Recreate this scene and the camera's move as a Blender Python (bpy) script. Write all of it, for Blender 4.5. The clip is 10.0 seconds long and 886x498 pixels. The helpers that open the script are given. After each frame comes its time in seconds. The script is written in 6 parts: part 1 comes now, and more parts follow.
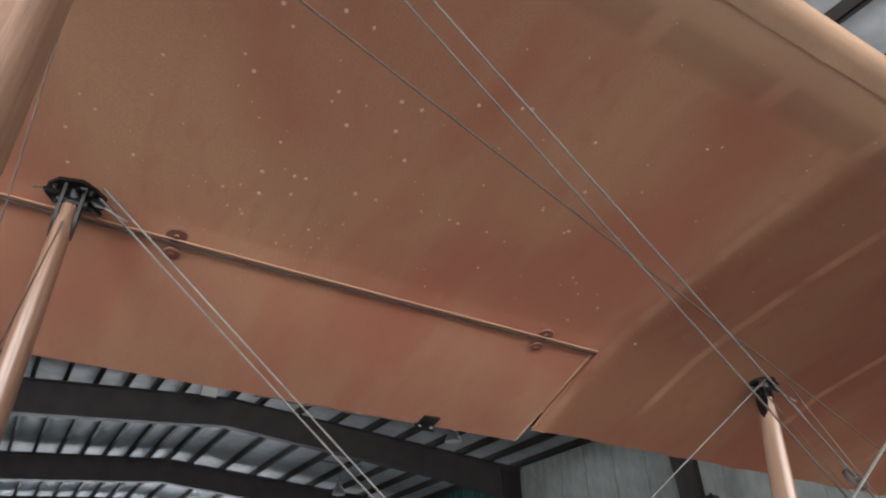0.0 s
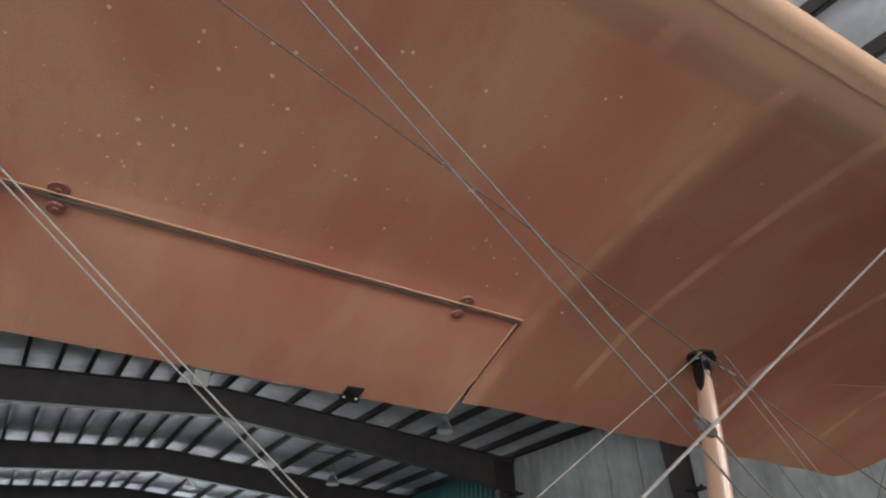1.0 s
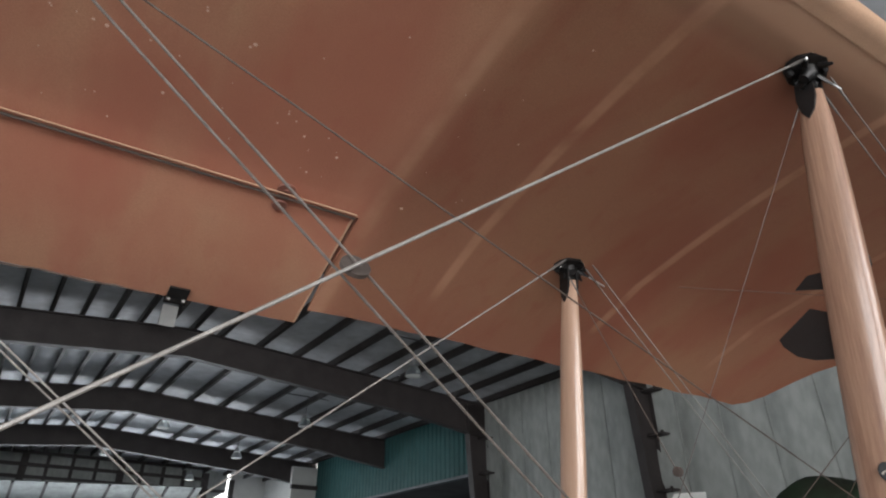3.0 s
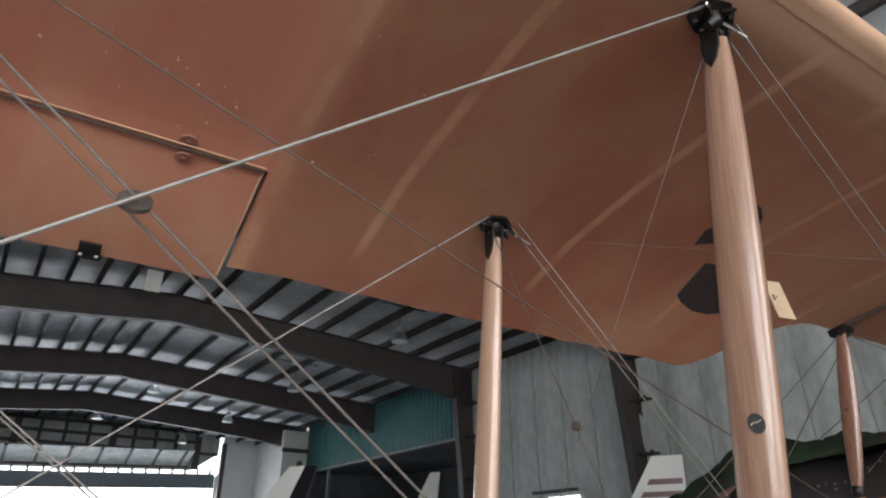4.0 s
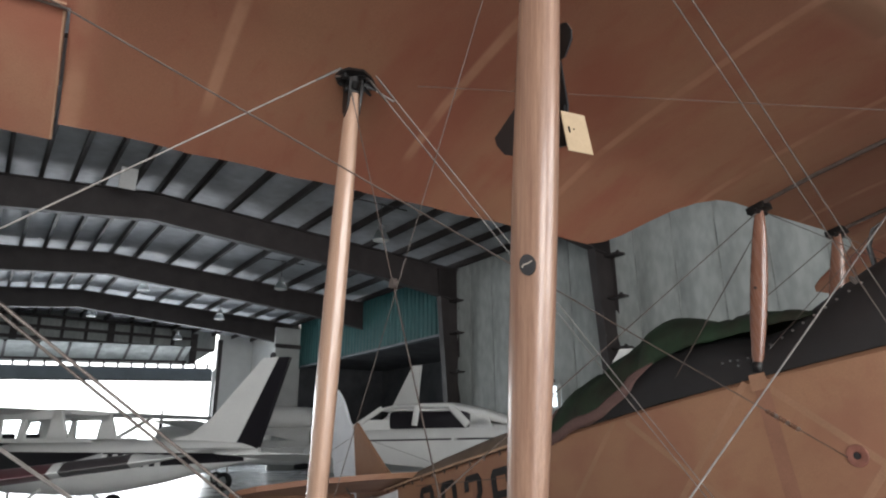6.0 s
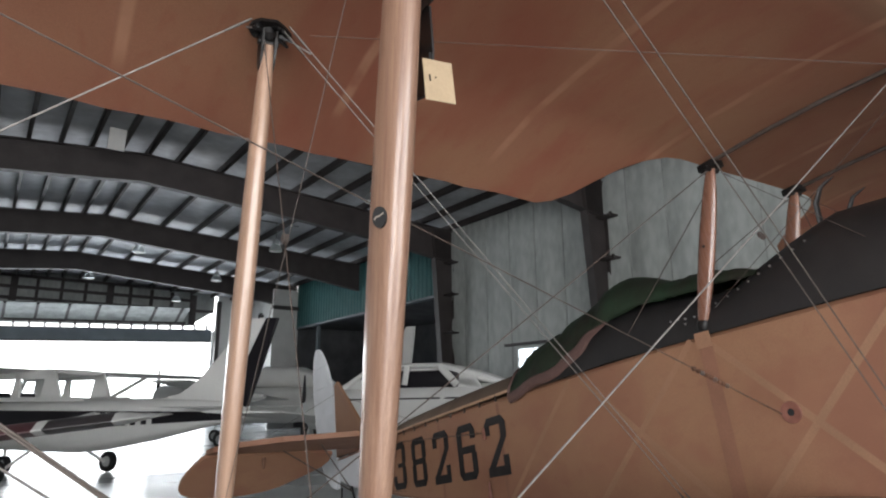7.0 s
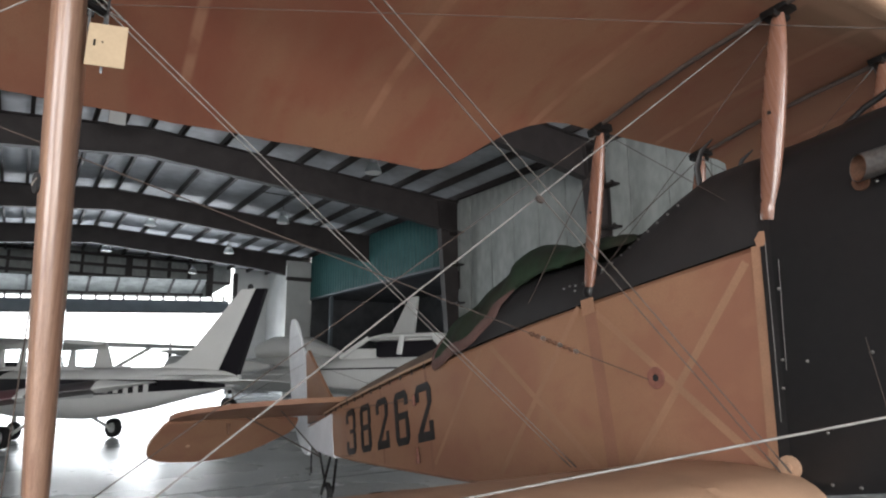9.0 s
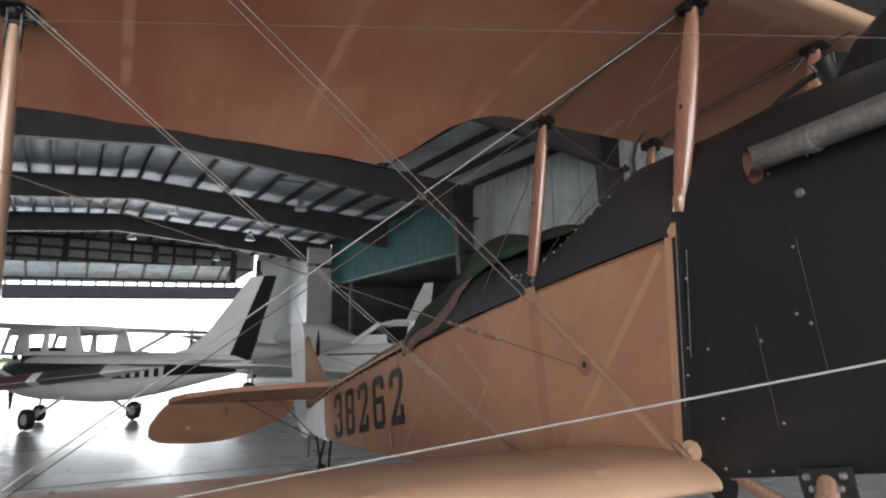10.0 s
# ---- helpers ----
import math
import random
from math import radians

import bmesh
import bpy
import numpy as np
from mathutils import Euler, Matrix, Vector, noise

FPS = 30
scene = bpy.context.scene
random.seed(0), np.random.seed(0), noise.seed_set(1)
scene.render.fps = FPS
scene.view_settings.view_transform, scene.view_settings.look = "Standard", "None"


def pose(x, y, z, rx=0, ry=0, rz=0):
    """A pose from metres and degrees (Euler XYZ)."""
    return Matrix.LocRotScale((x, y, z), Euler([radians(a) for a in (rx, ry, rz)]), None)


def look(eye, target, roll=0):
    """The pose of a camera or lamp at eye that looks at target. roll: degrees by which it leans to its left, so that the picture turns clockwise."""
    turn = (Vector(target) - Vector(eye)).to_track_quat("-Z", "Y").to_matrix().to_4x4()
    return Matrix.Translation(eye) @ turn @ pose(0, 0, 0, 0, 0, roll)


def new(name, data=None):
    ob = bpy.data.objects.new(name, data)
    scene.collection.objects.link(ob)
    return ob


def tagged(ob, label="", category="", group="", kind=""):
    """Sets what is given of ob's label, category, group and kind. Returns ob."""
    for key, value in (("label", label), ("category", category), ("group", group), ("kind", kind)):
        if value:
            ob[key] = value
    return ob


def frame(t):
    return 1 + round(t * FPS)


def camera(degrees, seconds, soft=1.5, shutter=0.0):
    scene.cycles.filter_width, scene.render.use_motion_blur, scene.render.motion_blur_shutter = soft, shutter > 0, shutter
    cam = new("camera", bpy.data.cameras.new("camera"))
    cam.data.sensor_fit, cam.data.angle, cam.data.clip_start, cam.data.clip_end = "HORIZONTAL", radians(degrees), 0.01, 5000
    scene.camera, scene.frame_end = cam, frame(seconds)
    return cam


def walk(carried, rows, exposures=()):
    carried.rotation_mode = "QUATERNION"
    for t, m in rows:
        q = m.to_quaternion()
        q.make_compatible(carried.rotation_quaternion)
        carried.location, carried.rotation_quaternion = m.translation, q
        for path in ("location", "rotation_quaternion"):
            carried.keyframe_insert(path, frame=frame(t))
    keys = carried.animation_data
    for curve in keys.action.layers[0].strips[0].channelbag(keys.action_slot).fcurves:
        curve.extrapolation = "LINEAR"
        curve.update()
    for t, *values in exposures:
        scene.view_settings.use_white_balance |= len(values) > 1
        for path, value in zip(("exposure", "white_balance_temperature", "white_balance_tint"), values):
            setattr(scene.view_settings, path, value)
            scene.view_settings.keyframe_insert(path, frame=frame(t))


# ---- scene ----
import mathutils.geometry

cam = camera(70.4, 10.0, soft=2.1)
PATH = [
    (0, (-4.557, 0.027, 1.55), (-3.726, 1.467, 2.662), -1.3),
    (0.5, (-4.433, 0.003, 1.525), (-3.6, 1.447, 2.63), -1.4),
    (1, (-4.286, -0.014, 1.503), (-3.454, 1.438, 2.597), -1.0),
    (1.5, (-4.143, -0.014, 1.478), (-3.298, 1.448, 2.553), -0.9),
    (2, (-4.013, -0.008, 1.464), (-3.15, 1.465, 2.504), -0.8),
    (2.5, (-3.878, -0.004, 1.452), (-2.993, 1.483, 2.455), -0.5),
    (4, (-3.526, -0.109, 1.425), (-2.585, 1.425, 2.297), -0.4),
    (4.5, (-3.416, -0.129, 1.403), (-2.457, 1.424, 2.221), -0.4),
    (5, (-3.296, -0.138, 1.383), (-2.321, 1.436, 2.138), -0.5),
    (5.5, (-3.177, -0.154, 1.366), (-2.184, 1.448, 2.035), -0.5),
    (7, (-2.84, -0.293, 1.345), (-1.819, 1.362, 1.815), -0.4),
    (7.5, (-2.717, -0.366, 1.339), (-1.701, 1.298, 1.78), -0.6),
    (8, (-2.583, -0.438, 1.342), (-1.574, 1.238, 1.756), -0.6),
    (8.5, (-2.446, -0.511, 1.337), (-1.454, 1.179, 1.734), -0.5),
    (9, (-2.315, -0.606, 1.326), (-1.346, 1.102, 1.706), -0.4),
    (9.5, (-2.175, -0.735, 1.323), (-1.238, 0.996, 1.68), -0.4),
    (10, (-2.043, -0.856, 1.331), (-1.142, 0.897, 1.666), -0.3),
]
walk(cam, [(t, look(eye, target, roll)) for t, eye, target, roll in PATH], exposures=((0, 1.06, 6250, 10), (4.5, 1.12, 6250, 10), (7, 1.24, 6250, 10), (10, 1.27, 6250, 10)))

# ---- world and light ----
world = bpy.data.worlds.new("sky")
scene.world = world
world.use_nodes = True
_n = world.node_tree.nodes
_sky = _n.new("ShaderNodeTexSky")
_sky.sky_type = "NISHITA"
_sky.sun_disc = False
_sky.sun_elevation, _sky.sun_rotation = radians(48), radians(150)
_sky.air_density, _sky.dust_density = 1.0, 4.0
world.node_tree.links.new(_sky.outputs[0], _n["Background"].inputs[0])
_n["Background"].inputs[1].default_value = 0.15

HANG = pose(0, 0, 0, 0, 0, 4.5)      # the hangar's axes: x across, y along to the far door
HW_R, HW_L = 11.06, -12.2            # inner faces of the side walls
H_NEAR, H_FAR = -14.0, 40.4          # inner faces of the end walls
FRAMES = [-10.7, -3.4, 3.9, 11.2, 18.5, 25.8, 33.1]


def lamp(name, kind, m, energy, size=(1, 1), color=(1, 1, 1), angle=0.0):
    data = bpy.data.lights.new(name, kind)
    data.energy, data.color = energy, color
    if kind == "AREA":
        data.shape, data.size, data.size_y = "RECTANGLE", size[0], size[1]
    if kind == "SUN":
        data.angle = angle
    ob = new(name, data)
    ob.matrix_world = m
    return ob


lamp("sun", "SUN", look((0, 0, 30), (-8, 14, 0)), 4.0, color=(1, 0.96, 0.9), angle=radians(12))
# sky light that comes in by the far and near hangar doors
lamp("far_door_daylight", "AREA", HANG @ look((0, H_FAR + 0.3, 2.6), (0, 0, 2.0)), 640, (17.5, 4.6), (0.93, 0.97, 1.0))
lamp("near_door_daylight", "AREA", HANG @ look((-4.0, H_NEAR - 0.3, 2.9), (-1.0, 10, 1.6)), 900, (13.5, 5.2), (1.0, 0.97, 0.94))
# fill lamp at an unseen side opening, added to brighten outer wing and fuselage
lamp("side_fill_lamp", "AREA", HANG @ look((HW_L - 0.45, -5.5, 2.3), (0, -3.5, 0.9)), 620, (9.0, 4.4), (1.0, 0.97, 0.94))


# ---- materials ----
def material(name, color, rough=0.6, metal=0.0, var=0.25, scale=6.0, bump=0.1, fine=120.0, dark=None, coat=0.0, spec=0.5, stretch=(1, 1, 1), rand=0.0):
    """A surface with stains at a large scale, grain at a small one, and relief."""
    m = bpy.data.materials.new(name)
    m.use_nodes = True
    t = m.node_tree
    n, ln = t.nodes, t.links
    b = n["Principled BSDF"]
    co = n.new("ShaderNodeTexCoord")
    mp = n.new("ShaderNodeMapping")
    mp.inputs["Scale"].default_value = stretch
    ln.new(co.outputs["Object"], mp.inputs["Vector"])
    big, small = n.new("ShaderNodeTexNoise"), n.new("ShaderNodeTexNoise")
    big.inputs["Scale"].default_value, big.inputs["Detail"].default_value = scale, 5
    small.inputs["Scale"].default_value, small.inputs["Detail"].default_value = fine, 3
    for k in (big, small):
        ln.new(mp.outputs[0], k.inputs["Vector"])
    ramp = n.new("ShaderNodeMapRange")
    ramp.inputs["From Min"].default_value, ramp.inputs["From Max"].default_value = 0.3, 0.7
    ln.new(big.outputs[0], ramp.inputs["Value"])
    mix = n.new("ShaderNodeMix")
    mix.data_type = "RGBA"
    second = dark or tuple(c * (1 - var) for c in color)
    mix.inputs["A"].default_value, mix.inputs["B"].default_value = (*color, 1), (*second, 1)
    ln.new(ramp.outputs[0], mix.inputs["Factor"])
    grain = n.new("ShaderNodeMix")
    grain.data_type, grain.blend_type = "RGBA", "MULTIPLY"
    grain.inputs["Factor"].default_value = min(1.0, var * 1.2)
    ln.new(mix.outputs["Result"], grain.inputs["A"])
    gr = n.new("ShaderNodeMapRange")
    gr.inputs["From Min"].default_value, gr.inputs["From Max"].default_value = 0.35, 0.65
    gr.inputs["To Min"].default_value = 0.55
    ln.new(small.outputs[0], gr.inputs["Value"])
    cc = n.new("ShaderNodeCombineColor")
    for k in range(3):
        ln.new(gr.outputs[0], cc.inputs[k])
    ln.new(cc.outputs[0], grain.inputs["B"])
    last = grain.outputs["Result"]
    if rand:
        oi = n.new("ShaderNodeObjectInfo")
        hs = n.new("ShaderNodeHueSaturation")
        rr = n.new("ShaderNodeMapRange")
        rr.inputs["To Min"].default_value, rr.inputs["To Max"].default_value = 1 - rand, 1 + rand
        ln.new(oi.outputs["Random"], rr.inputs["Value"])
        ln.new(rr.outputs[0], hs.inputs["Value"])
        ln.new(last, hs.inputs["Color"])
        last = hs.outputs[0]
    ln.new(last, b.inputs["Base Color"])
    b.inputs["Metallic"].default_value = metal
    b.inputs["Specular IOR Level"].default_value = spec
    b.inputs["Coat Weight"].default_value = coat
    b.inputs["Coat Roughness"].default_value = 0.12
    ro = n.new("ShaderNodeMapRange")
    ro.inputs["To Min"].default_value, ro.inputs["To Max"].default_value = max(0.02, rough - 0.08), min(1, rough + 0.1)
    ln.new(big.outputs[0], ro.inputs["Value"])
    ln.new(ro.outputs[0], b.inputs["Roughness"])
    if bump:
        bp = n.new("ShaderNodeBump")
        bp.inputs["Strength"].default_value, bp.inputs["Distance"].default_value = bump, 0.01
        ln.new(small.outputs[0], bp.inputs["Height"])
        ln.new(bp.outputs[0], b.inputs["Normal"])
    return m


def doped_fabric(name, tan, brown, red, rough=0.55, stretch=(1.5, 0.6, 1.0), panel=None, nose=False):
    """Doped linen: tan ground, brown clouds, red streaks along the chord, fine weave; darker
    inboard of the line panel, easing towards the root, and a greyer spar band and paler nose where asked."""
    m = material(name, tan, rough, var=0.26, scale=1.3, bump=0.12, fine=260, dark=brown, spec=0.35)
    t = m.node_tree
    n, ln = t.nodes, t.links
    b = n["Principled BSDF"]
    co = n.new("ShaderNodeTexCoord")
    xyz = n.new("ShaderNodeSeparateXYZ")
    ln.new(co.outputs["Object"], xyz.inputs[0])

    def ramp(socket, lo, hi, to=1.0, least=0.0):
        r = n.new("ShaderNodeMapRange")
        r.interpolation_type = "SMOOTHSTEP"
        r.inputs["From Min"].default_value, r.inputs["From Max"].default_value = lo, hi
        r.inputs["To Min"].default_value, r.inputs["To Max"].default_value = least, to
        ln.new(socket, r.inputs["Value"])
        return r.outputs[0]

    def blend(factor, color, mode="MIX"):
        old = b.inputs["Base Color"].links[0].from_socket
        x = n.new("ShaderNodeMix")
        x.data_type, x.blend_type = "RGBA", mode
        ln.new(factor, x.inputs["Factor"])
        ln.new(old, x.inputs["A"])
        x.inputs["B"].default_value = (*color, 1)
        ln.new(x.outputs["Result"], b.inputs["Base Color"])

    def times(p, q):
        k = n.new("ShaderNodeMath")
        k.operation = "MULTIPLY"
        ln.new(p, k.inputs[0])
        ln.new(q, k.inputs[1])
        return k.outputs[0]

    mp = n.new("ShaderNodeMapping")
    mp.inputs["Scale"].default_value = stretch
    ln.new(co.outputs["Object"], mp.inputs["Vector"])
    for scale, lo, hi, to, color in ((1.5, 0.45, 0.68, 0.7, red), (3.6, 0.50, 0.74, 0.42, red), (5.0, 0.52, 0.78, 0.5, brown), (13.0, 0.53, 0.80, 0.4, red)):
        nz = n.new("ShaderNodeTexNoise")
        nz.inputs["Scale"].default_value, nz.inputs["Detail"].default_value, nz.inputs["Distortion"].default_value = scale, 4, 0.5
        ln.new(mp.outputs[0], nz.inputs["Vector"])
        blend(ramp(nz.outputs[0], lo, hi, to), color)
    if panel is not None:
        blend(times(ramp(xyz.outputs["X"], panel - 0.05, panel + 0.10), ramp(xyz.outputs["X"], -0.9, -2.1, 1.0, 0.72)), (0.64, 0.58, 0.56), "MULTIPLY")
    if nose:
        # doped rib tapes, worn soft at the edges, on the inboard bays
        tape = n.new("ShaderNodeMath")
        tape.operation = "PINGPONG"
        tape.inputs[1].default_value = 0.345
        move = n.new("ShaderNodeMath")
        move.inputs[1].default_value = 0.65
        ln.new(xyz.outputs["X"], move.inputs[0])
        ln.new(move.outputs[0], tape.inputs[0])
        worn = n.new("ShaderNodeTexNoise")
        worn.inputs["Scale"].default_value, worn.inputs["Detail"].default_value = 6.0, 4
        ln.new(co.outputs["Object"], worn.inputs["Vector"])
        inner = times(ramp(xyz.outputs["X"], -3.10, -3.06), ramp(xyz.outputs["Y"], 0.95, 0.80))
        line = times(times(ramp(tape.outputs[0], 0.024, 0.009), ramp(worn.outputs[0], 0.25, 0.6, 0.62)), inner)
        blend(line, (0.44, 0.245, 0.155))
        edge = times(ramp(xyz.outputs["X"], -3.10, -3.075), ramp(xyz.outputs["X"], -3.035, -3.06))
        blend(times(edge, ramp(worn.outputs[0], 0.3, 0.7, 0.55)), (0.47, 0.275, 0.175))
        wave = n.new("ShaderNodeMath")
        wave.operation = "PINGPONG"
        wave.inputs[1].default_value = 0.1725
        shift = n.new("ShaderNodeMath")
        shift.inputs[1].default_value = 0.65
        ln.new(xyz.outputs["X"], shift.inputs[0])
        ln.new(shift.outputs[0], wave.inputs[0])
        bays = ramp(wave.outputs[0], 0.012, 0.035)
        blend(ramp(xyz.outputs["Y"], -0.20, -0.44, 0.85), (0.52, 0.34, 0.225))
        band = times(ramp(xyz.outputs["Y"], -0.355, -0.325), ramp(xyz.outputs["Y"], -0.245, -0.285))
        blend(times(band, bays), (0.80, 0.80, 0.78), "MULTIPLY")
    return m


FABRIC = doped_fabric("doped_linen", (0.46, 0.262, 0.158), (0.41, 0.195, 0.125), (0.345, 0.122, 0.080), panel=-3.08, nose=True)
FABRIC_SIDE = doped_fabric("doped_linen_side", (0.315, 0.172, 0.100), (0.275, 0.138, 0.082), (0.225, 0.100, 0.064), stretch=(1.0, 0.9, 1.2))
EDGE_FABRIC = material("pale_edge_linen", (0.50, 0.315, 0.205), 0.5, var=0.2, scale=4, fine=250, bump=0.04)
STRUT_WOOD = material("varnished_ash", (0.335, 0.21, 0.144), 0.33, var=0.4, scale=5, bump=0.05, fine=45, dark=(0.215, 0.118, 0.080), stretch=(14, 14, 0.5), coat=0.38)
PALE_WOOD = material("varnished_spruce", (0.43, 0.29, 0.21), 0.28, var=0.16, scale=5, bump=0.03, fine=45, dark=(0.37, 0.235, 0.165), stretch=(9, 9, 0.6), coat=0.55)
for _wood in (STRUT_WOOD, PALE_WOOD):
    # grain runs along the leaning struts
    _map = next(k for k in _wood.node_tree.nodes if k.type == "MAPPING")
    _map.vector_type = "TEXTURE"
    _map.inputs["Rotation"].default_value = (radians(17.3), 0, 0)
    _map.inputs["Scale"].default_value = (0.035, 0.035, 2.0)
BLACK_METAL = material("black_enamel", (0.020, 0.019, 0.019), 0.35, var=0.3, scale=3, bump=0.02, fine=60, spec=0.4)
BLACK_COWL = material("black_cowl_paint", (0.015, 0.0145, 0.015), 0.38, var=0.3, scale=2.5, bump=0.015, fine=30, spec=0.35)
FITTING = material("japanned_fitting", (0.015, 0.014, 0.014), 0.38, metal=0.3, var=0.4, scale=20, bump=0.1, fine=90)
CABLE = material("galvanised_cable", (0.36, 0.34, 0.32), 0.5, metal=0.6, var=0.3, scale=30, bump=0.3, fine=500)
DARK_CABLE = material("dull_cable", (0.13, 0.10, 0.085), 0.55, metal=0.5, var=0.3, scale=30, bump=0.3, fine=500)
# the same cable, darkened for how flying wires stand backlit against the wing
FLYING = material("backlit_cable", (0.17, 0.145, 0.13), 0.5, metal=0.5, var=0.3, scale=30, bump=0.3, fine=500)
GUARD = material("grey_brown_fibre", (0.075, 0.058, 0.050), 0.7, var=0.3, scale=30, bump=0.1, fine=200)
DULL_STEEL = material("dull_steel", (0.20, 0.19, 0.18), 0.55, metal=0.7, var=0.3, scale=14, bump=0.05, fine=200)
STEEL = material("bright_steel", (0.62, 0.61, 0.6), 0.3, metal=0.95, var=0.2, scale=14, bump=0.05, fine=200)
RUST = material("rusty_steel", (0.20, 0.10, 0.06), 0.7, metal=0.3, var=0.5, scale=25, bump=0.2, fine=150)
PIPE = material("sooty_exhaust_steel", (0.30, 0.29, 0.28), 0.45, metal=0.8, var=0.5, scale=9, bump=0.08, fine=80)
LEATHER = material("black_leather", (0.021, 0.019, 0.019), 0.55, var=0.3, scale=8, bump=0.15, fine=220)
TARP = material("green_tarpaulin", (0.038, 0.085, 0.042), 0.7, var=0.3, scale=4, bump=0.12, fine=30, dark=(0.040, 0.034, 0.024))
TARP_HEM = material("brown_tarpaulin_hem", (0.12, 0.066, 0.056), 0.65, var=0.3, scale=7, bump=0.2, fine=90)
DECK = material("grey_brown_decking", (0.20, 0.135, 0.09), 0.6, var=0.3, scale=4, bump=0.05, fine=120)
NUMERAL = material("black_numeral_paint", (0.018, 0.016, 0.016), 0.6, var=0.3, scale=10, bump=0.02, fine=200)
RUDDER_WHITE = material("white_rudder_dope", (0.78, 0.79, 0.82), 0.5, var=0.12, scale=4, bump=0.04, fine=200)
TAG = material("buff_card", (0.42, 0.315, 0.20), 0.7, var=0.12, scale=12, bump=0.05, fine=160)
SPECK = material("pale_paint_specks", (0.62, 0.45, 0.36), 0.7, var=0.1, scale=20, bump=0.0)
BADGE_PALE = material("badge_ivory", (0.30, 0.26, 0.22), 0.5, var=0.15, scale=40, bump=0.0)
WASHER = material("red_oxide", (0.25, 0.10, 0.07), 0.6, var=0.3, scale=30, bump=0.05)
RUBBER = material("tyre_rubber", (0.016, 0.016, 0.017), 0.75, var=0.3, scale=20, bump=0.2, fine=120)
AC_WHITE = material("white_aircraft_paint", (0.78, 0.78, 0.76), 0.5, var=0.08, scale=2, bump=0.0, fine=40, spec=0.25)
AC_GREY = material("grey_aircraft_paint", (0.55, 0.56, 0.56), 0.3, var=0.1, scale=2, bump=0.0, fine=40)
AC_BLACK = material("black_aircraft_paint", (0.014, 0.012, 0.016), 0.3, var=0.2, scale=3, bump=0.0)
AC_STRIPE = material("dark_grey_aircraft_paint", (0.07, 0.06, 0.062), 0.35, var=0.2, scale=3, bump=0.0)
AC_MAROON = material("maroon_aircraft_paint", (0.12, 0.045, 0.05), 0.3, var=0.2, scale=3, bump=0.0)
ROOF_SKIN = material("white_roof_insulation", (0.62, 0.64, 0.67), 0.55, var=0.3, scale=0.9, bump=0.25, fine=3.5)
WALL_SKIN = material("white_wall_insulation", (0.50, 0.53, 0.51), 0.55, var=0.38, scale=0.9, bump=0.5, fine=5.0, stretch=(1, 1, 0.45))
WALL_SEAM = material("grimy_seam_tape", (0.40, 0.42, 0.40), 0.6, var=0.4, scale=2, bump=0.1, fine=20)
RED_STEEL = material("dark_primer_steel", (0.050, 0.041, 0.040), 0.6, var=0.3, scale=2, bump=0.05, fine=40)
TEAL = material("teal_steel_sheet", (0.035, 0.15, 0.15), 0.45, var=0.2, scale=2, bump=0.03, fine=50)
GREY_STEEL = material("grey_door_steel", (0.15, 0.18, 0.20), 0.5, var=0.2, scale=2, bump=0.04, fine=40)
WHITE_PANEL = material("white_wall_panel", (0.62, 0.62, 0.60), 0.55, var=0.15, scale=1.2, bump=0.03, fine=30)
SHADED_BAY = material("shaded_lean_to_wall", (0.11, 0.112, 0.12), 0.8, var=0.4, scale=1.4, bump=0.1, fine=20)
FLOOR = material("polished_hangar_concrete", (0.66, 0.68, 0.68), 0.27, var=0.25, scale=0.6, bump=0.02, fine=14, spec=0.6)
JOINT = material("floor_joint_sealant", (0.10, 0.10, 0.10), 0.7, var=0.2, scale=8, bump=0.05)
APRON = material("pale_apron_concrete", (0.55, 0.54, 0.52), 0.85, var=0.15, scale=0.2, bump=0.05, fine=6)
GRASS = material("far_grass", (0.10, 0.14, 0.05), 0.9, var=0.3, scale=0.05, bump=0.1, fine=2)
LEAF = material("far_tree_leaves", (0.045, 0.085, 0.035), 0.85, var=0.4, scale=0.3, bump=0.2, fine=2)
BARK = material("bark", (0.12, 0.09, 0.06), 0.9, var=0.3, scale=2, bump=0.3, fine=20)
LAMP_METAL = material("lamp_aluminium", (0.45, 0.46, 0.47), 0.4, metal=0.7, var=0.2, scale=8, bump=0.02)


def glass_material(name, tint, rough=0.02):
    m = bpy.data.materials.new(name)
    m.use_nodes = True
    b = m.node_tree.nodes["Principled BSDF"]
    b.inputs["Base Color"].default_value = (*tint, 1)
    b.inputs["Roughness"].default_value = rough
    b.inputs["Transmission Weight"].default_value = 1.0
    b.inputs["IOR"].default_value = 1.2
    return m


GLASS = glass_material("clear_glass", (0.96, 0.98, 0.98))
LAMP_GLASS = glass_material("prismatic_lamp_glass", (0.9, 0.93, 0.93), 0.35)


# ---- mesh helpers ----
def thing(name, m, label, category, group="", kind=""):
    ob = new(name)
    ob.empty_display_size = 0.2
    ob.matrix_world = m
    return tagged(ob, label, category, group, kind)


def mesh_of(name, bm, mat, smooth=35):
    me = bpy.data.meshes.new(name)
    bmesh.ops.recalc_face_normals(bm, faces=bm.faces)
    if smooth:
        for f in bm.faces:
            f.smooth = True
        for e in bm.edges:
            if len(e.link_faces) != 2 or e.calc_face_angle(0) > radians(smooth):
                e.smooth = False
    bm.to_mesh(me)
    bm.free()
    me.materials.append(mat)
    return me


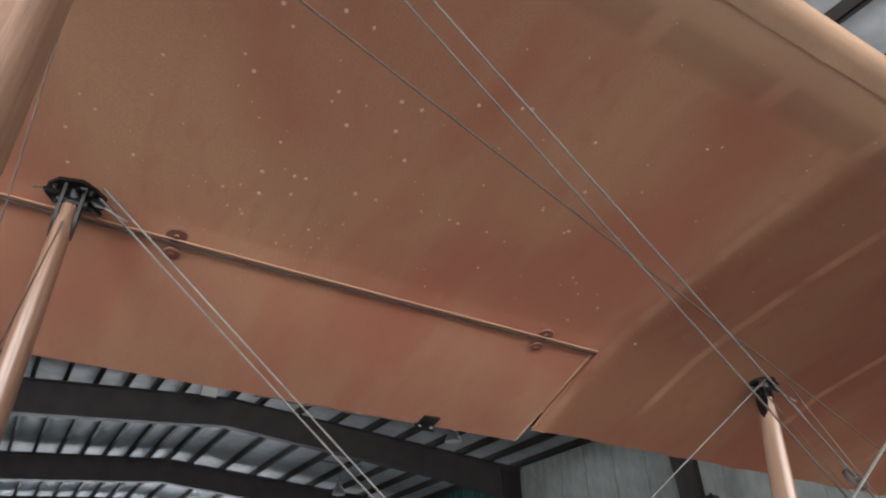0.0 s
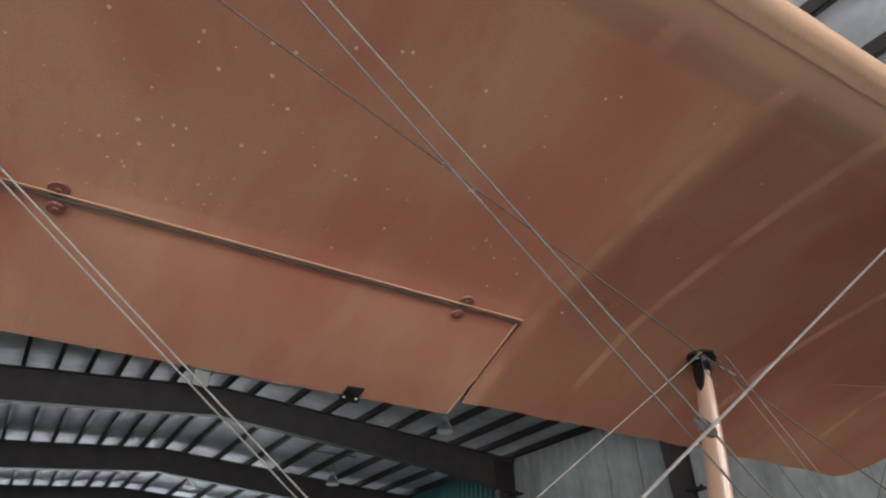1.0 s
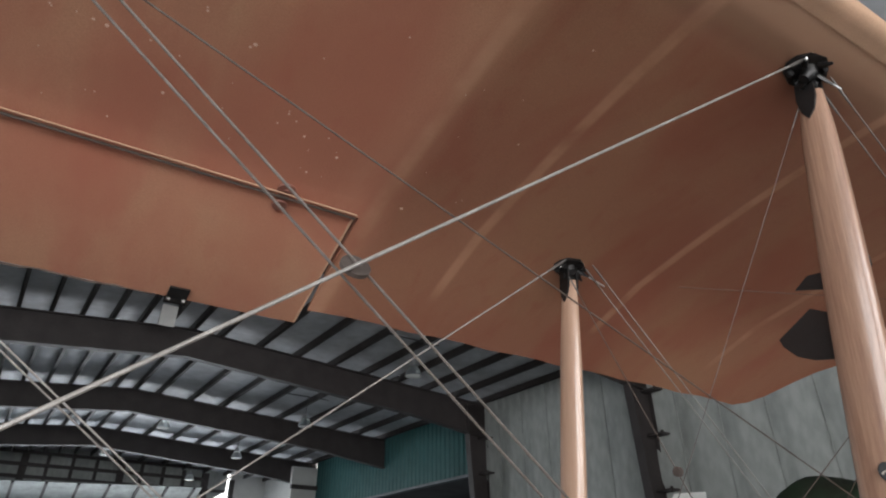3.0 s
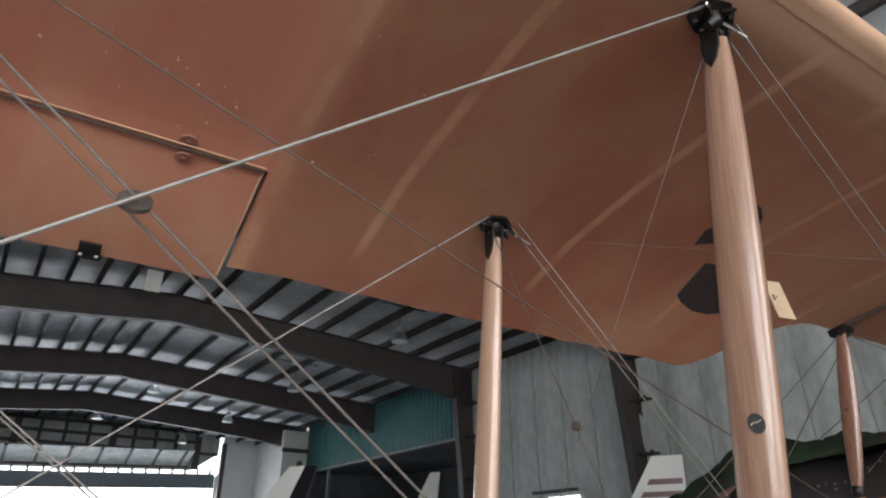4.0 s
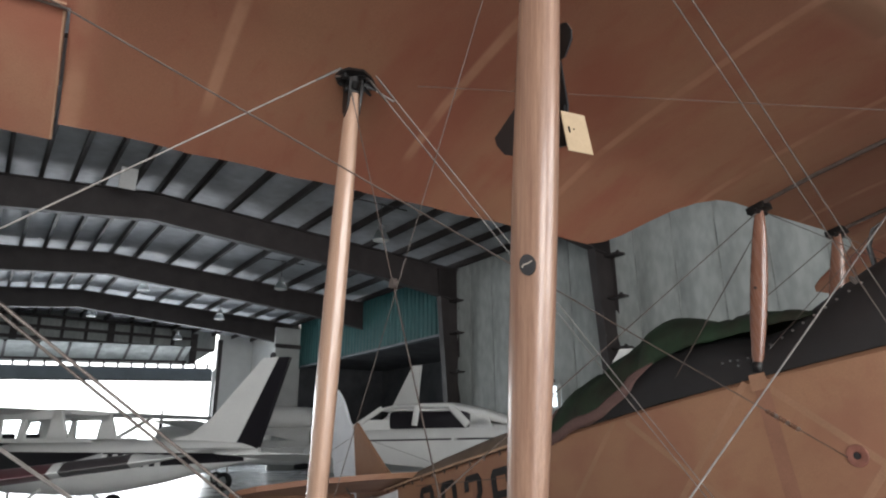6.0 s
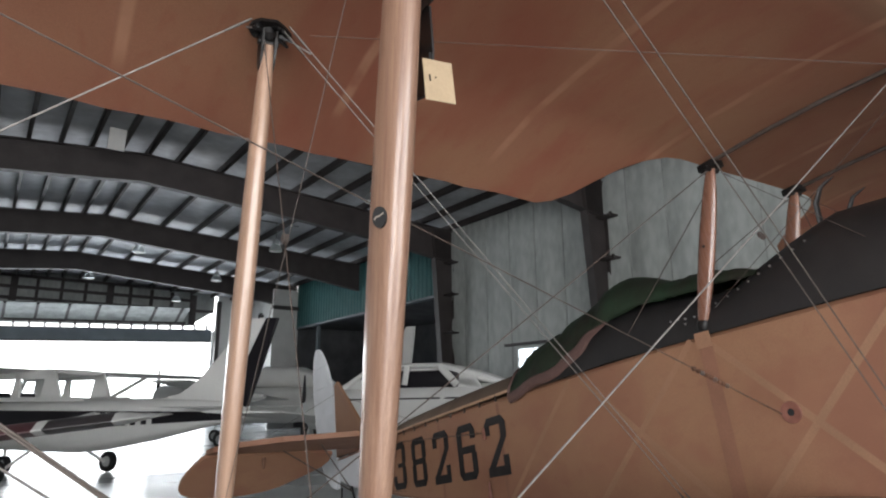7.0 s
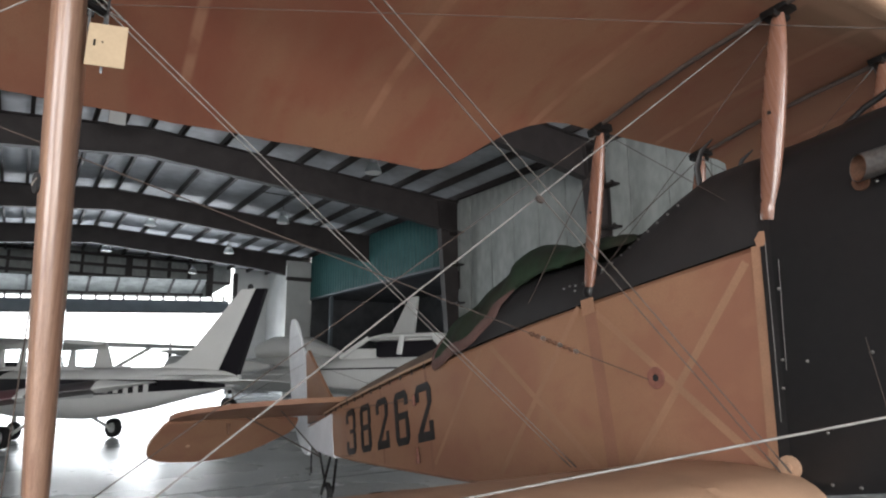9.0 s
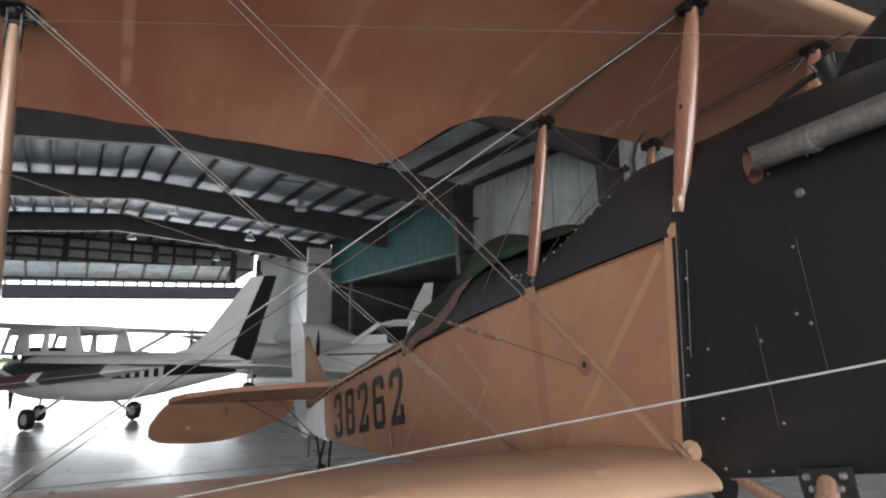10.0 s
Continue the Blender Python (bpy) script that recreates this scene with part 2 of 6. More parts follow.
def part(name, bm, mat, parent, label="", m=None, smooth=35):
    """Links a bmesh as one mesh object under a thing or a part, in the parent's axes."""
    ob = new(name, mesh_of(name, bm, mat, smooth))
    ob.parent = parent
    if m is not None:
        ob.matrix_basis = m
    if label:
        ob["label"] = label
    return ob


def solo(name, bm, mat, m, label, category, group="", kind="", smooth=35):
    ob = new(name, mesh_of(name, bm, mat, smooth))
    ob.matrix_world = m
    return tagged(ob, label, category, group, kind)


def box(bm, x0, x1, y0, y1, z0, z1, bevel=0.0):
    r = bmesh.ops.create_cube(bm, size=1.0)
    vs = r["verts"]
    bmesh.ops.scale(bm, vec=(x1 - x0, y1 - y0, z1 - z0), verts=vs)
    bmesh.ops.translate(bm, vec=((x0 + x1) / 2, (y0 + y1) / 2, (z0 + z1) / 2), verts=vs)
    if bevel:
        es = list({e for v in vs for e in v.link_edges})
        bmesh.ops.bevel(bm, geom=es, offset=bevel, segments=2, affect="EDGES", profile=0.6)
    return bm


def cube(x0, x1, y0, y1, z0, z1, bevel=0.0):
    return box(bmesh.new(), x0, x1, y0, y1, z0, z1, bevel)


def loft(bm, rings, caps=True, closed=True):
    """Joins rings of equal length by quads."""
    vs = [[bm.verts.new(p) for p in r] for r in rings]
    n = len(rings[0])
    for a, b in zip(vs, vs[1:]):
        for k in range(n if closed else n - 1):
            bm.faces.new((a[k], a[(k + 1) % n], b[(k + 1) % n], b[k]))
    if caps and closed:
        bm.faces.new(vs[0][::-1])
        bm.faces.new(vs[-1])
    return bm


def tube(bm, pts, radius, sides=8, flat=1.0, caps=True):
    """A round or flattened bar along points; radius may be one number or one for each point."""
    pts = [Vector(p) for p in pts]
    rs = radius if isinstance(radius, (list, tuple)) else [radius] * len(pts)
    d0 = (pts[1] - pts[0]).normalized()
    up = Vector((0, 1, 0)) if abs(d0.y) < 0.8 else Vector((0, 0, 1))
    rings = []
    for k, p in enumerate(pts):
        d = (pts[min(k + 1, len(pts) - 1)] - pts[max(k - 1, 0)]).normalized()
        a = d.cross(up).normalized()
        b = a.cross(d).normalized()
        rings.append([p + (a * math.cos(2 * math.pi * i / sides) + b * math.sin(2 * math.pi * i / sides) * flat) * rs[k] for i in range(sides)])
    return loft(bm, rings, caps)


def rod(pts, radius, sides=8, flat=1.0):
    return tube(bmesh.new(), pts, radius, sides, flat)


def plate(bm, outline, o, u, v, thick):
    """A flat plate: a 2D outline laid at o in the axes u and v, with thickness."""
    o, u, v = Vector(o), Vector(u).normalized(), Vector(v).normalized()
    w = u.cross(v).normalized() * thick / 2
    a = [o + u * p + v * q for p, q in outline]
    return loft(bm, [[p - w for p in a], [p + w for p in a]])


def disc_outline(r, n=20, sx=1.0):
    return [(r * sx * math.cos(2 * math.pi * k / n), r * math.sin(2 * math.pi * k / n)) for k in range(n)]


def lerp(table, x):
    """Straight lines through rows of (x, value)."""
    xs = [r[0] for r in table]
    return [float(np.interp(x, xs, [r[k] for r in table])) for k in range(1, len(table[0]))]

# ---- hangar shell ----
RIDGE = 0.2


def roofline(r):
    """Top of the rafters at r metres across the hangar."""
    return 8.24 - (0.056 * (r - RIDGE) if r > RIDGE else 0.088 * (RIDGE - r))


ground = solo("ground", cube(-3000, 3000, -3000, 3000, -0.6, -0.05), GRASS, Matrix(), "flat pale grass field reaching the horizon", "ground", kind="structure", smooth=0)
solo("pavement", cube(-40, 40, H_NEAR - 60, H_FAR + 130, -0.30, -0.03), APRON, HANG, "pale concrete apron outside the hangar doors", "apron", kind="structure", smooth=0)
floor = solo("floor", cube(HW_L - 0.3, HW_R + 6.5, H_NEAR - 0.3, H_FAR + 0.3, -0.25, 0.0), FLOOR, HANG, "polished grey concrete hangar floor with a wet-looking sheen", "floor", kind="structure", smooth=0)
bm = bmesh.new()
for k in range(7):
    box(bm, HW_L, HW_R, 1.2 + 6.1 * k, 1.212 + 6.1 * k, 0.0, 0.003)
for k in range(4):
    box(bm, -9.0 + 6.0 * k, -8.988 + 6.0 * k, H_NEAR, H_FAR, 0.0, 0.0025)
part("joint", bm, JOINT, floor, "dark sealed floor joints", smooth=0)


def wall_poly(name, outline, y, thick, mat, label):
    """An end wall piece: outline in r and z, standing at y along the hangar."""
    bm = bmesh.new()
    plate(bm, [(p, q + (0.32 if q > 6.95 else 0)) for p, q in outline], (0, y, 0), (1, 0, 0), (0, 0, 1), thick)
    return solo(name, bm, mat, HANG, label, "wall", kind="structure", smooth=0)


# right wall: sheet behind hanging insulation, open to a lean-to further along
solo("wall_east", cube(HW_R + 0.10, HW_R + 0.25, H_NEAR, 18.5, 0, 7.95), WALL_SKIN, HANG, "insulated steel side wall with pale vinyl facing", "wall", kind="structure", smooth=0)
solo("wall_east_end", cube(HW_R + 0.10, HW_R + 0.25, 33.1, H_FAR, 0, 7.95), WHITE_PANEL, HANG, "white panelled end of the side wall", "wall", kind="structure", smooth=0)
# west wall, out of view; its opening is added for the side fill lamp
bm = cube(HW_L - 0.25, HW_L, -0.8, H_FAR, 0, 7.5)
box(bm, HW_L - 0.25, HW_L, H_NEAR, -10.2, 0, 7.5)
box(bm, HW_L - 0.25, HW_L, -10.2, -0.8, 4.6, 7.5)
solo("wall_west", bm, WALL_SKIN, HANG, "insulated steel side wall with an opening added for the side lamp", "wall", kind="structure", smooth=0)

# lean-to behind the side wall, its gloom put into the wall colour
solo("wall_lean_to_back", cube(HW_R + 5.6, HW_R + 5.8, 18.3, 33.3, 0, 5.4), SHADED_BAY, HANG, "back wall of a side bay, coloured dark for its shade", "wall", kind="structure", smooth=0)
solo("wall_lean_to_near", cube(HW_R + 0.25, HW_R + 5.6, 18.3, 18.5, 0, 5.4), SHADED_BAY, HANG, "end wall of a side bay, coloured dark for its shade", "wall", kind="structure", smooth=0)
solo("wall_lean_to_far", cube(HW_R + 0.25, HW_R + 5.6, 33.1, 33.3, 0, 5.4), SHADED_BAY, HANG, "end wall of a side bay, coloured dark for its shade", "wall", kind="structure", smooth=0)
solo("ceiling_lean_to", cube(HW_R + 0.25, HW_R + 5.8, 18.3, 33.3, 5.4, 5.5), SHADED_BAY, HANG, "low ceiling of a side bay, coloured dark for its shade", "ceiling", kind="structure", smooth=0)

# teal corrugated sheet above the lean-to
bm = bmesh.new()
rib, y, prof = 0.30, 18.75, []
while y < 32.75:
    prof += [(y, 0.0), (y + 0.20, 0.0), (y + 0.225, -0.04), (y + 0.275, -0.04)]
    y += rib
lo = [(HW_R + 0.08 + d, p, 5.32) for p, d in prof]
hi = [(HW_R + 0.08 + d, p, 7.75) for p, d in prof]
loft(bm, [lo, hi], caps=False, closed=False)
loft(bm, [[(x + 0.02, p, z) for x, p, z in lo], [(x + 0.02, p, z) for x, p, z in hi]], caps=False, closed=False)
teal = solo("wall_teal_cladding", bm, TEAL, HANG, "teal corrugated steel cladding above the side bay", "cladding", kind="structure", smooth=0)
solo("trim", cube(HW_R - 0.02, HW_R + 0.25, 18.7, 32.8, 5.22, 5.32), GREY_STEEL, HANG, "pale metal edge trim under the teal cladding", "trim", kind="structure", smooth=0)

# end walls
DOOR_R, DOOR_L, DOOR_TOP = 8.75, -9.6, 4.95
FW = "white panelled end wall beside the hangar door"
wall_poly("wall_north_east", [(DOOR_R, 0), (HW_R + 0.25, 0), (HW_R + 0.25, roofline(HW_R)), (DOOR_R + 0.25, roofline(DOOR_R)), (DOOR_R + 0.25, 5.9), (DOOR_R, 5.6)], H_FAR + 0.1, 0.2, WHITE_PANEL, FW)
wall_poly("wall_north_west", [(HW_L - 0.25, 0), (DOOR_L, 0), (DOOR_L, roofline(DOOR_L)), (HW_L - 0.25, roofline(HW_L))], H_FAR + 0.1, 0.2, WHITE_PANEL, FW)
wall_poly("wall_north_gable", [(DOOR_L, 5.28), (7.3, 5.93), (8.75, 6.92), (8.75, roofline(8.75)), (RIDGE, roofline(RIDGE)), (DOOR_L, roofline(DOOR_L))], H_FAR + 0.1, 0.2, WALL_SKIN, "pale insulated gable above the hangar door")
girts = thing("gable_girts", HANG, "dark steel posts and girts on the gable above the door", "steel framing", kind="structure")
for k in range(15):
    x = DOOR_L + 0.6 + k * 1.16
    part("post", cube(x, x + (0.34 if k % 4 == 2 else 0.15), H_FAR - 0.30, H_FAR - 0.02, 5.95, roofline(x) - 0.05), RED_STEEL, girts, smooth=0)
for z in (6.75, 7.35, 7.95):
    part("girt", cube(DOOR_L, 8.6 if z < 7.2 else 7.4, H_FAR - 0.42, H_FAR - 0.32, z, z + 0.17), RED_STEEL, girts, smooth=0)
wall_poly("wall_south_east", [(3.2, 0), (HW_R + 0.25, 0), (HW_R + 0.25, roofline(HW_R)), (3.2, roofline(3.2))], H_NEAR - 0.1, 0.2, WHITE_PANEL, "white end wall behind the viewer")
wall_poly("wall_south_west", [(HW_L - 0.25, 0), (-11.2, 0), (-11.2, roofline(-11.2)), (HW_L - 0.25, roofline(HW_L))], H_NEAR - 0.1, 0.2, WHITE_PANEL, "white end wall behind the viewer")
wall_poly("wall_south_gable", [(-11.2, 5.6), (3.2, 5.6), (3.2, roofline(3.2)), (RIDGE, roofline(RIDGE)), (-11.2, roofline(-11.2))], H_NEAR - 0.1, 0.2, WHITE_PANEL, "white gable behind the viewer")

# folded hangar door: a deep bottom rail, a row of small lights above it and an inclined leaf
door = thing("hangar_door", HANG @ pose(0, 0, -0.27, 0, -2.17, 0), "grey steel bifold hangar door folded up at the bright opening", "door", kind="structure")
part("bottom_rail", cube(DOOR_L, DOOR_R, H_FAR - 0.55, H_FAR - 0.30, DOOR_TOP, 5.66), GREY_STEEL, door, smooth=0)
part("lower_flange", cube(DOOR_L, DOOR_R, H_FAR - 0.62, H_FAR - 0.22, DOOR_TOP - 0.06, DOOR_TOP), RED_STEEL, door, smooth=0)
for k in range(26):
    x = DOOR_L + 0.3 + k * 0.71
    part("mullion", cube(x, x + 0.09, H_FAR - 0.48, H_FAR - 0.36, 5.66, 5.95), RED_STEEL, door, smooth=0)
part("top_rail", cube(DOOR_L, 7.2, H_FAR - 0.55, H_FAR - 0.30, 5.95, 6.10), RED_STEEL, door, smooth=0)
bm = bmesh.new()
plate(bm, [(DOOR_L, 0), (7.0, 0), (7.0, 1.75), (DOOR_L, 1.75)], (0, H_FAR - 0.6, 6.1), (1, 0, 0), (0, -0.93, 0.36), 0.06)
part("leaf", bm, WALL_SEAM, door, "inclined pale door leaf", smooth=0)
for k in range(12):
    x = DOOR_L + 0.5 + k * 1.42
    bm = bmesh.new()
    plate(bm, [(x, 0), (x + 0.12, 0), (x + 0.12, 1.75), (x, 1.75)], (0, H_FAR - 0.62, 6.03), (1, 0, 0), (0, -0.93, 0.36), 0.10)
    part("leaf_rib", bm, RED_STEEL, door, smooth=0)

# ceiling: insulation that sags between the purlins and is pinched at the frames
PURLINS = [0.27 - 0.72 * k for k in range(18)] + [1.1 + 1.23 * k for k in range(9)]
PURLINS = sorted(p for p in PURLINS if HW_L < p < HW_R)
nodes_r = [HW_L - 0.2] + PURLINS + [HW_R + 0.2]
xs = []
for a, b in zip(nodes_r, nodes_r[1:]):
    xs += [a + (b - a) * k / 6 for k in range(6)]
xs.append(nodes_r[-1])
spans = [H_NEAR - 0.2] + FRAMES + [H_FAR + 0.2]
ys = []
for a, b in zip(spans, spans[1:]):
    ys += [a + (b - a) * k / 12 for k in range(12)]
ys.append(spans[-1])


def sag(r, y):
    k = max(i for i in range(len(nodes_r)) if nodes_r[i] <= r + 1e-6)
    if k == len(nodes_r) - 1:
        return 0.0
    u = (r - nodes_r[k]) / (nodes_r[k + 1] - nodes_r[k])
    j = max(i for i in range(len(spans)) if spans[i] <= y + 1e-6)
    v = 0.5 if j == len(spans) - 1 else (y - spans[j]) / (spans[j + 1] - spans[j])
    lump = 0.6 + 0.7 * noise.noise(Vector((k * 3.1, j * 1.7, v * 2.5)))
    return 0.11 * math.sin(math.pi * u) * max(0.15, lump) * (0.35 + 0.65 * math.sin(math.pi * v)) + 0.015 * noise.noise(Vector((r * 2, y * 2, 0)))


bm = bmesh.new()
for dz in (0.24, 0.42):
    rows = [[(r, y, roofline(r) + dz - (sag(r, y) if dz < 0.3 else 0)) for r in xs] for y in ys]
    loft(bm, rows, caps=False, closed=False)
solo("ceiling", bm, ROOF_SKIN, HANG, "white vinyl-faced roof insulation sagging between dark purlins", "ceiling", kind="structure")

roof_steel = thing("roof_purlins", HANG, "dark red-brown steel purlins under the hangar roof", "purlins", kind="structure")
for r in PURLINS:
    bm = bmesh.new()
    z = roofline(r)
    box(bm, r - 0.015, r + 0.015, H_NEAR, H_FAR, z, z + 0.22)
    box(bm, r - 0.015, r + 0.085, H_NEAR, H_FAR, z, z + 0.02)
    part("purlin", bm, RED_STEEL, roof_steel, smooth=0)


def i_section(bm, a, b, da, db, width=0.26, web=0.02, flange=0.03, side=None):
    """A tapered I-beam: its outer flange from a to b, depths da and db towards side."""
    a, b, side = Vector(a), Vector(b), Vector(side)
    w = Vector((0, 1, 0)) * width / 2
    t = Vector((0, 1, 0)) * web / 2
    for p0, p1, q0, q1, ww in ((0, flange, 0, flange, w), (da - flange, da, db - flange, db, w), (flange, da - flange, flange, db - flange, t)):
        loft(bm, [[a + side * p0 - ww, a + side * p0 + ww, a + side * p1 + ww, a + side * p1 - ww], [b + side * q0 - ww, b + side * q0 + ww, b + side * q1 + ww, b + side * q1 - ww]])
    return bm


def steel_frame(y):
    fr = thing("portal_frame", HANG @ pose(0, y, 0), "dark red-brown steel portal frame of the hangar", "steel frame", "hangar portal frames", "structure")
    er, el = roofline(HW_R), roofline(HW_L)
    if abs(y - 25.8) > 0.1:
        part("column", i_section(bmesh.new(), (HW_R + 0.08, 0, 0), (HW_R + 0.08, 0, er - 0.1), 0.38, 0.95, side=(-1, 0, 0)), RED_STEEL, fr, smooth=0)
    part("column", i_section(bmesh.new(), (HW_L, 0, 0), (HW_L, 0, el - 0.1), 0.38, 0.95, side=(1, 0, 0)), RED_STEEL, fr, smooth=0)
    for r0, r1, d0, d1 in ((HW_R + 0.08, HW_R - 3.2, 1.25, 0.98), (HW_R - 3.2, RIDGE + 2, 0.98, 0.87), (RIDGE + 2, RIDGE, 0.87, 0.84), (RIDGE, RIDGE - 2, 0.84, 0.87), (RIDGE - 2, HW_L + 3.2, 0.87, 0.92), (HW_L + 3.2, HW_L, 0.92, 1.2)):
        part("rafter", i_section(bmesh.new(), (r0, 0, roofline(r0)), (r1, 0, roofline(r1)), d0, d1, side=(0, 0, -1)), RED_STEEL, fr, smooth=0)
    for z in (2.3, 3.7, 5.1, 6.3) if abs(y - 25.8) > 0.1 else ():
        bm = bmesh.new()
        box(bm, HW_R - 0.42, HW_R - 0.10, -0.62, -0.13, z, z + 0.05)
        box(bm, HW_R - 0.42, HW_R - 0.36, -0.62, -0.56, z - 0.05, z + 0.09)
        part("girt_bracket", bm, RED_STEEL, fr, smooth=0)
    return fr


for y in FRAMES:
    steel_frame(y)
fr = thing("door_post", HANG @ pose(DOOR_R + 0.15, H_FAR - 0.5, 0), "dark steel post beside the hangar door", "post", kind="structure")
part("web", cube(-0.12, 0.12, -0.15, 0.15, 0, 7.5), RED_STEEL, fr, smooth=0)

# white stub wall beside the door
solo("wall_white_return", cube(HW_R - 1.5, HW_R - 0.12, 32.4, 32.6, 0, 7.3), WHITE_PANEL, HANG, "white sheet panel return wall beside the door", "wall", kind="structure", smooth=0)
solo("wall_return_rail", cube(HW_R - 1.55, HW_R - 0.10, 32.25, 32.39, 6.2, 6.4), RED_STEEL, HANG, "dark steel rail across a white panel", "rail", kind="structure", smooth=0)

# hanging insulation on the right wall, strip by strip
wall_face = thing("wall_insulation", HANG, "pale grey-green vinyl insulation strips on the side wall", "wall facing", kind="structure")


def insulation_strip(w, h, seed):
    bm = bmesh.new()
    rows = []
    for j in range(15):
        z = h * j / 14
        row = []
        for k in range(9):
            u = k / 8
            d = 0.055 * math.sin(math.pi * u) ** 0.7 * (0.75 + 0.5 * noise.noise(Vector((seed * 7.7, z * 0.9, u * 2)))) + 0.02 * noise.noise(Vector((u * 5, z * 2.2, seed)))
            row.append((-d, w * u, z))
        rows.append(row)
    loft(bm, rows, caps=False, closed=False)
    return mesh_of("insulation_strip", bm, WALL_SKIN, 60)


strips = [insulation_strip(1.215, 7.74, s) for s in range(5)]
y = H_NEAR
k = 0
while y < 18.3:
    ob = new("insulation_strip", strips[(k * 3 + k // 4) % 5])
    ob.parent = wall_face
    ob.matrix_basis = pose(HW_R + 0.09, y, 0)
    y += 1.22
    k += 1

for k in range(27):
    y = H_NEAR + 1.22 * k
    part("seam", cube(HW_R + 0.070, HW_R + 0.092, y - 0.012, y + 0.012, 0, 7.7), WALL_SEAM, wall_face, smooth=0)
solo("post", cube(HW_R + 0.3, HW_R + 0.46, 30.6, 30.76, 0, 5.25), GREY_STEEL, HANG, "grey steel post under the teal cladding", "post", kind="structure", smooth=0)

# small bright window in the side wall
win = thing("window_1", HANG @ pose(HW_R, 14.15, 2.62), "small bright white-framed window in the side wall", "window", kind="structure")
bm = bmesh.new()
for a in (-0.72, 0.66):
    box(bm, -0.10, 0.02, a, a + 0.06, -0.36, 0.36)
for a in (-0.36, 0.30):
    box(bm, -0.10, 0.02, -0.72, 0.72, a, a + 0.06)
box(bm, -0.09, 0.01, -0.02, 0.02, -0.3, 0.3)
box(bm, -0.09, 0.01, -0.7, 0.7, -0.02, 0.02)
part("window_frame", bm, WHITE_PANEL, win, smooth=0)
daylight = bpy.data.materials.new("daylit_frosted_pane")
daylight.use_nodes = True
daylight.node_tree.nodes["Principled BSDF"].inputs["Base Color"].default_value = (0.8, 0.85, 0.88, 1)
daylight.node_tree.nodes["Principled BSDF"].inputs["Emission Color"].default_value = (0.85, 0.95, 1.0, 1)
daylight.node_tree.nodes["Principled BSDF"].inputs["Emission Strength"].default_value = 1.1
part("pane", cube(-0.06, -0.05, -0.68, 0.68, -0.32, 0.32), daylight, win, "frosted pane with daylight behind", smooth=0)
solo("shelf_bracket", cube(HW_R - 0.16, HW_R - 0.02, 13.6, 15.4, 3.04, 3.12), RED_STEEL, HANG, "dark steel lintel rail above a wall window", "rail", kind="structure", smooth=0)


# ---- hanging lamps ----
def high_bay_lamp(r, y, drop):
    top = roofline(r) + 0.05
    lt = thing("high_bay_lamp", HANG @ pose(r, y, top - drop), "glass-shaded high bay lamp hanging from the hangar roof", "lamp", "hangar lamps")
    part("cord", rod([(0, 0, drop), (0, 0, 0.30)], 0.012, 6), RED_STEEL, lt)
    part("mount_bar", cube(-0.88, 0.88, -0.02, 0.02, drop - 0.06, drop - 0.03), RED_STEEL, lt, smooth=0)
    part("housing", rod([(0, 0, 0.32), (0, 0, 0.29), (0, 0, 0.16), (0, 0, 0.12)], [0.04, 0.10, 0.12, 0.14], 16), LAMP_METAL, lt)
    bm = bmesh.new()
    prof = [(0.13, 0.12), (0.19, 0.02), (0.235, -0.10), (0.235, -0.14), (0.225, -0.14), (0.20, -0.06), (0.12, 0.10)]
    loft(bm, [[(a * math.cos(2 * math.pi * k / 20), a * math.sin(2 * math.pi * k / 20), z) for k in range(20)] for a, z in prof], caps=False)
    part("shade", bm, LAMP_GLASS, lt, "ribbed glass shade")
    bm = bmesh.new()
    tube(bm, [(0, 0, -0.135), (0, 0, -0.15)], [0.23, 0.18], 20)
    part("lens", bm, AC_WHITE, lt)


for r, y, d in ((5.6, 14.85, 1.0), (5.6, 22.15, 1.0), (5.6, 29.45, 1.0), (5.6, 36.75, 1.0), (1.7, 26.7, 0.9), (0.9, 34.0, 0.9)):
    high_bay_lamp(r, y, d)

# pale lamp plate screwed under the roof
solo("roof_sign_plate", cube(-0.2, 0.2, -0.03, 0.03, -0.28, 0.28, 0.01), WHITE_PANEL, HANG @ pose(-0.75, 16.9, 7.9, 12, 0, 0), "small pale panel hung from a purlin", "panel", smooth=0)

# ---- distance ----
rng = random.Random(4)
bm = bmesh.new()
for k in range(520):
    a = rng.uniform(-70, 70)
    d = rng.uniform(240, 330)
    h = rng.uniform(1.5, 3.0) * (1.0 + 0.25 * math.sin(a * 0.31) + 0.2 * math.sin(a * 1.3))
    c = Vector((math.sin(radians(a)) * d, math.cos(radians(a)) * d, h * 0.30))
    r = bmesh.ops.create_icosphere(bm, subdivisions=1, radius=1.0)
    for v in r["verts"]:
        v.co = Vector((v.co.x * h * rng.uniform(0.5, 1.0), v.co.y * h * 0.6, v.co.z * h * rng.uniform(0.45, 0.62))) + c
solo("far_trees", bm, LEAF, Matrix(), "line of leafy green trees beyond the airfield", "trees", kind="stuff", smooth=80)
haze = bpy.data.materials.new("bright_overcast_haze")
haze.use_nodes = True
haze.node_tree.nodes["Principled BSDF"].inputs["Base Color"].default_value = (0.8, 0.82, 0.84, 1)
haze.node_tree.nodes["Principled BSDF"].inputs["Emission Color"].default_value = (0.97, 0.98, 1.0, 1)
haze.node_tree.nodes["Principled BSDF"].inputs["Emission Strength"].default_value = 0.55
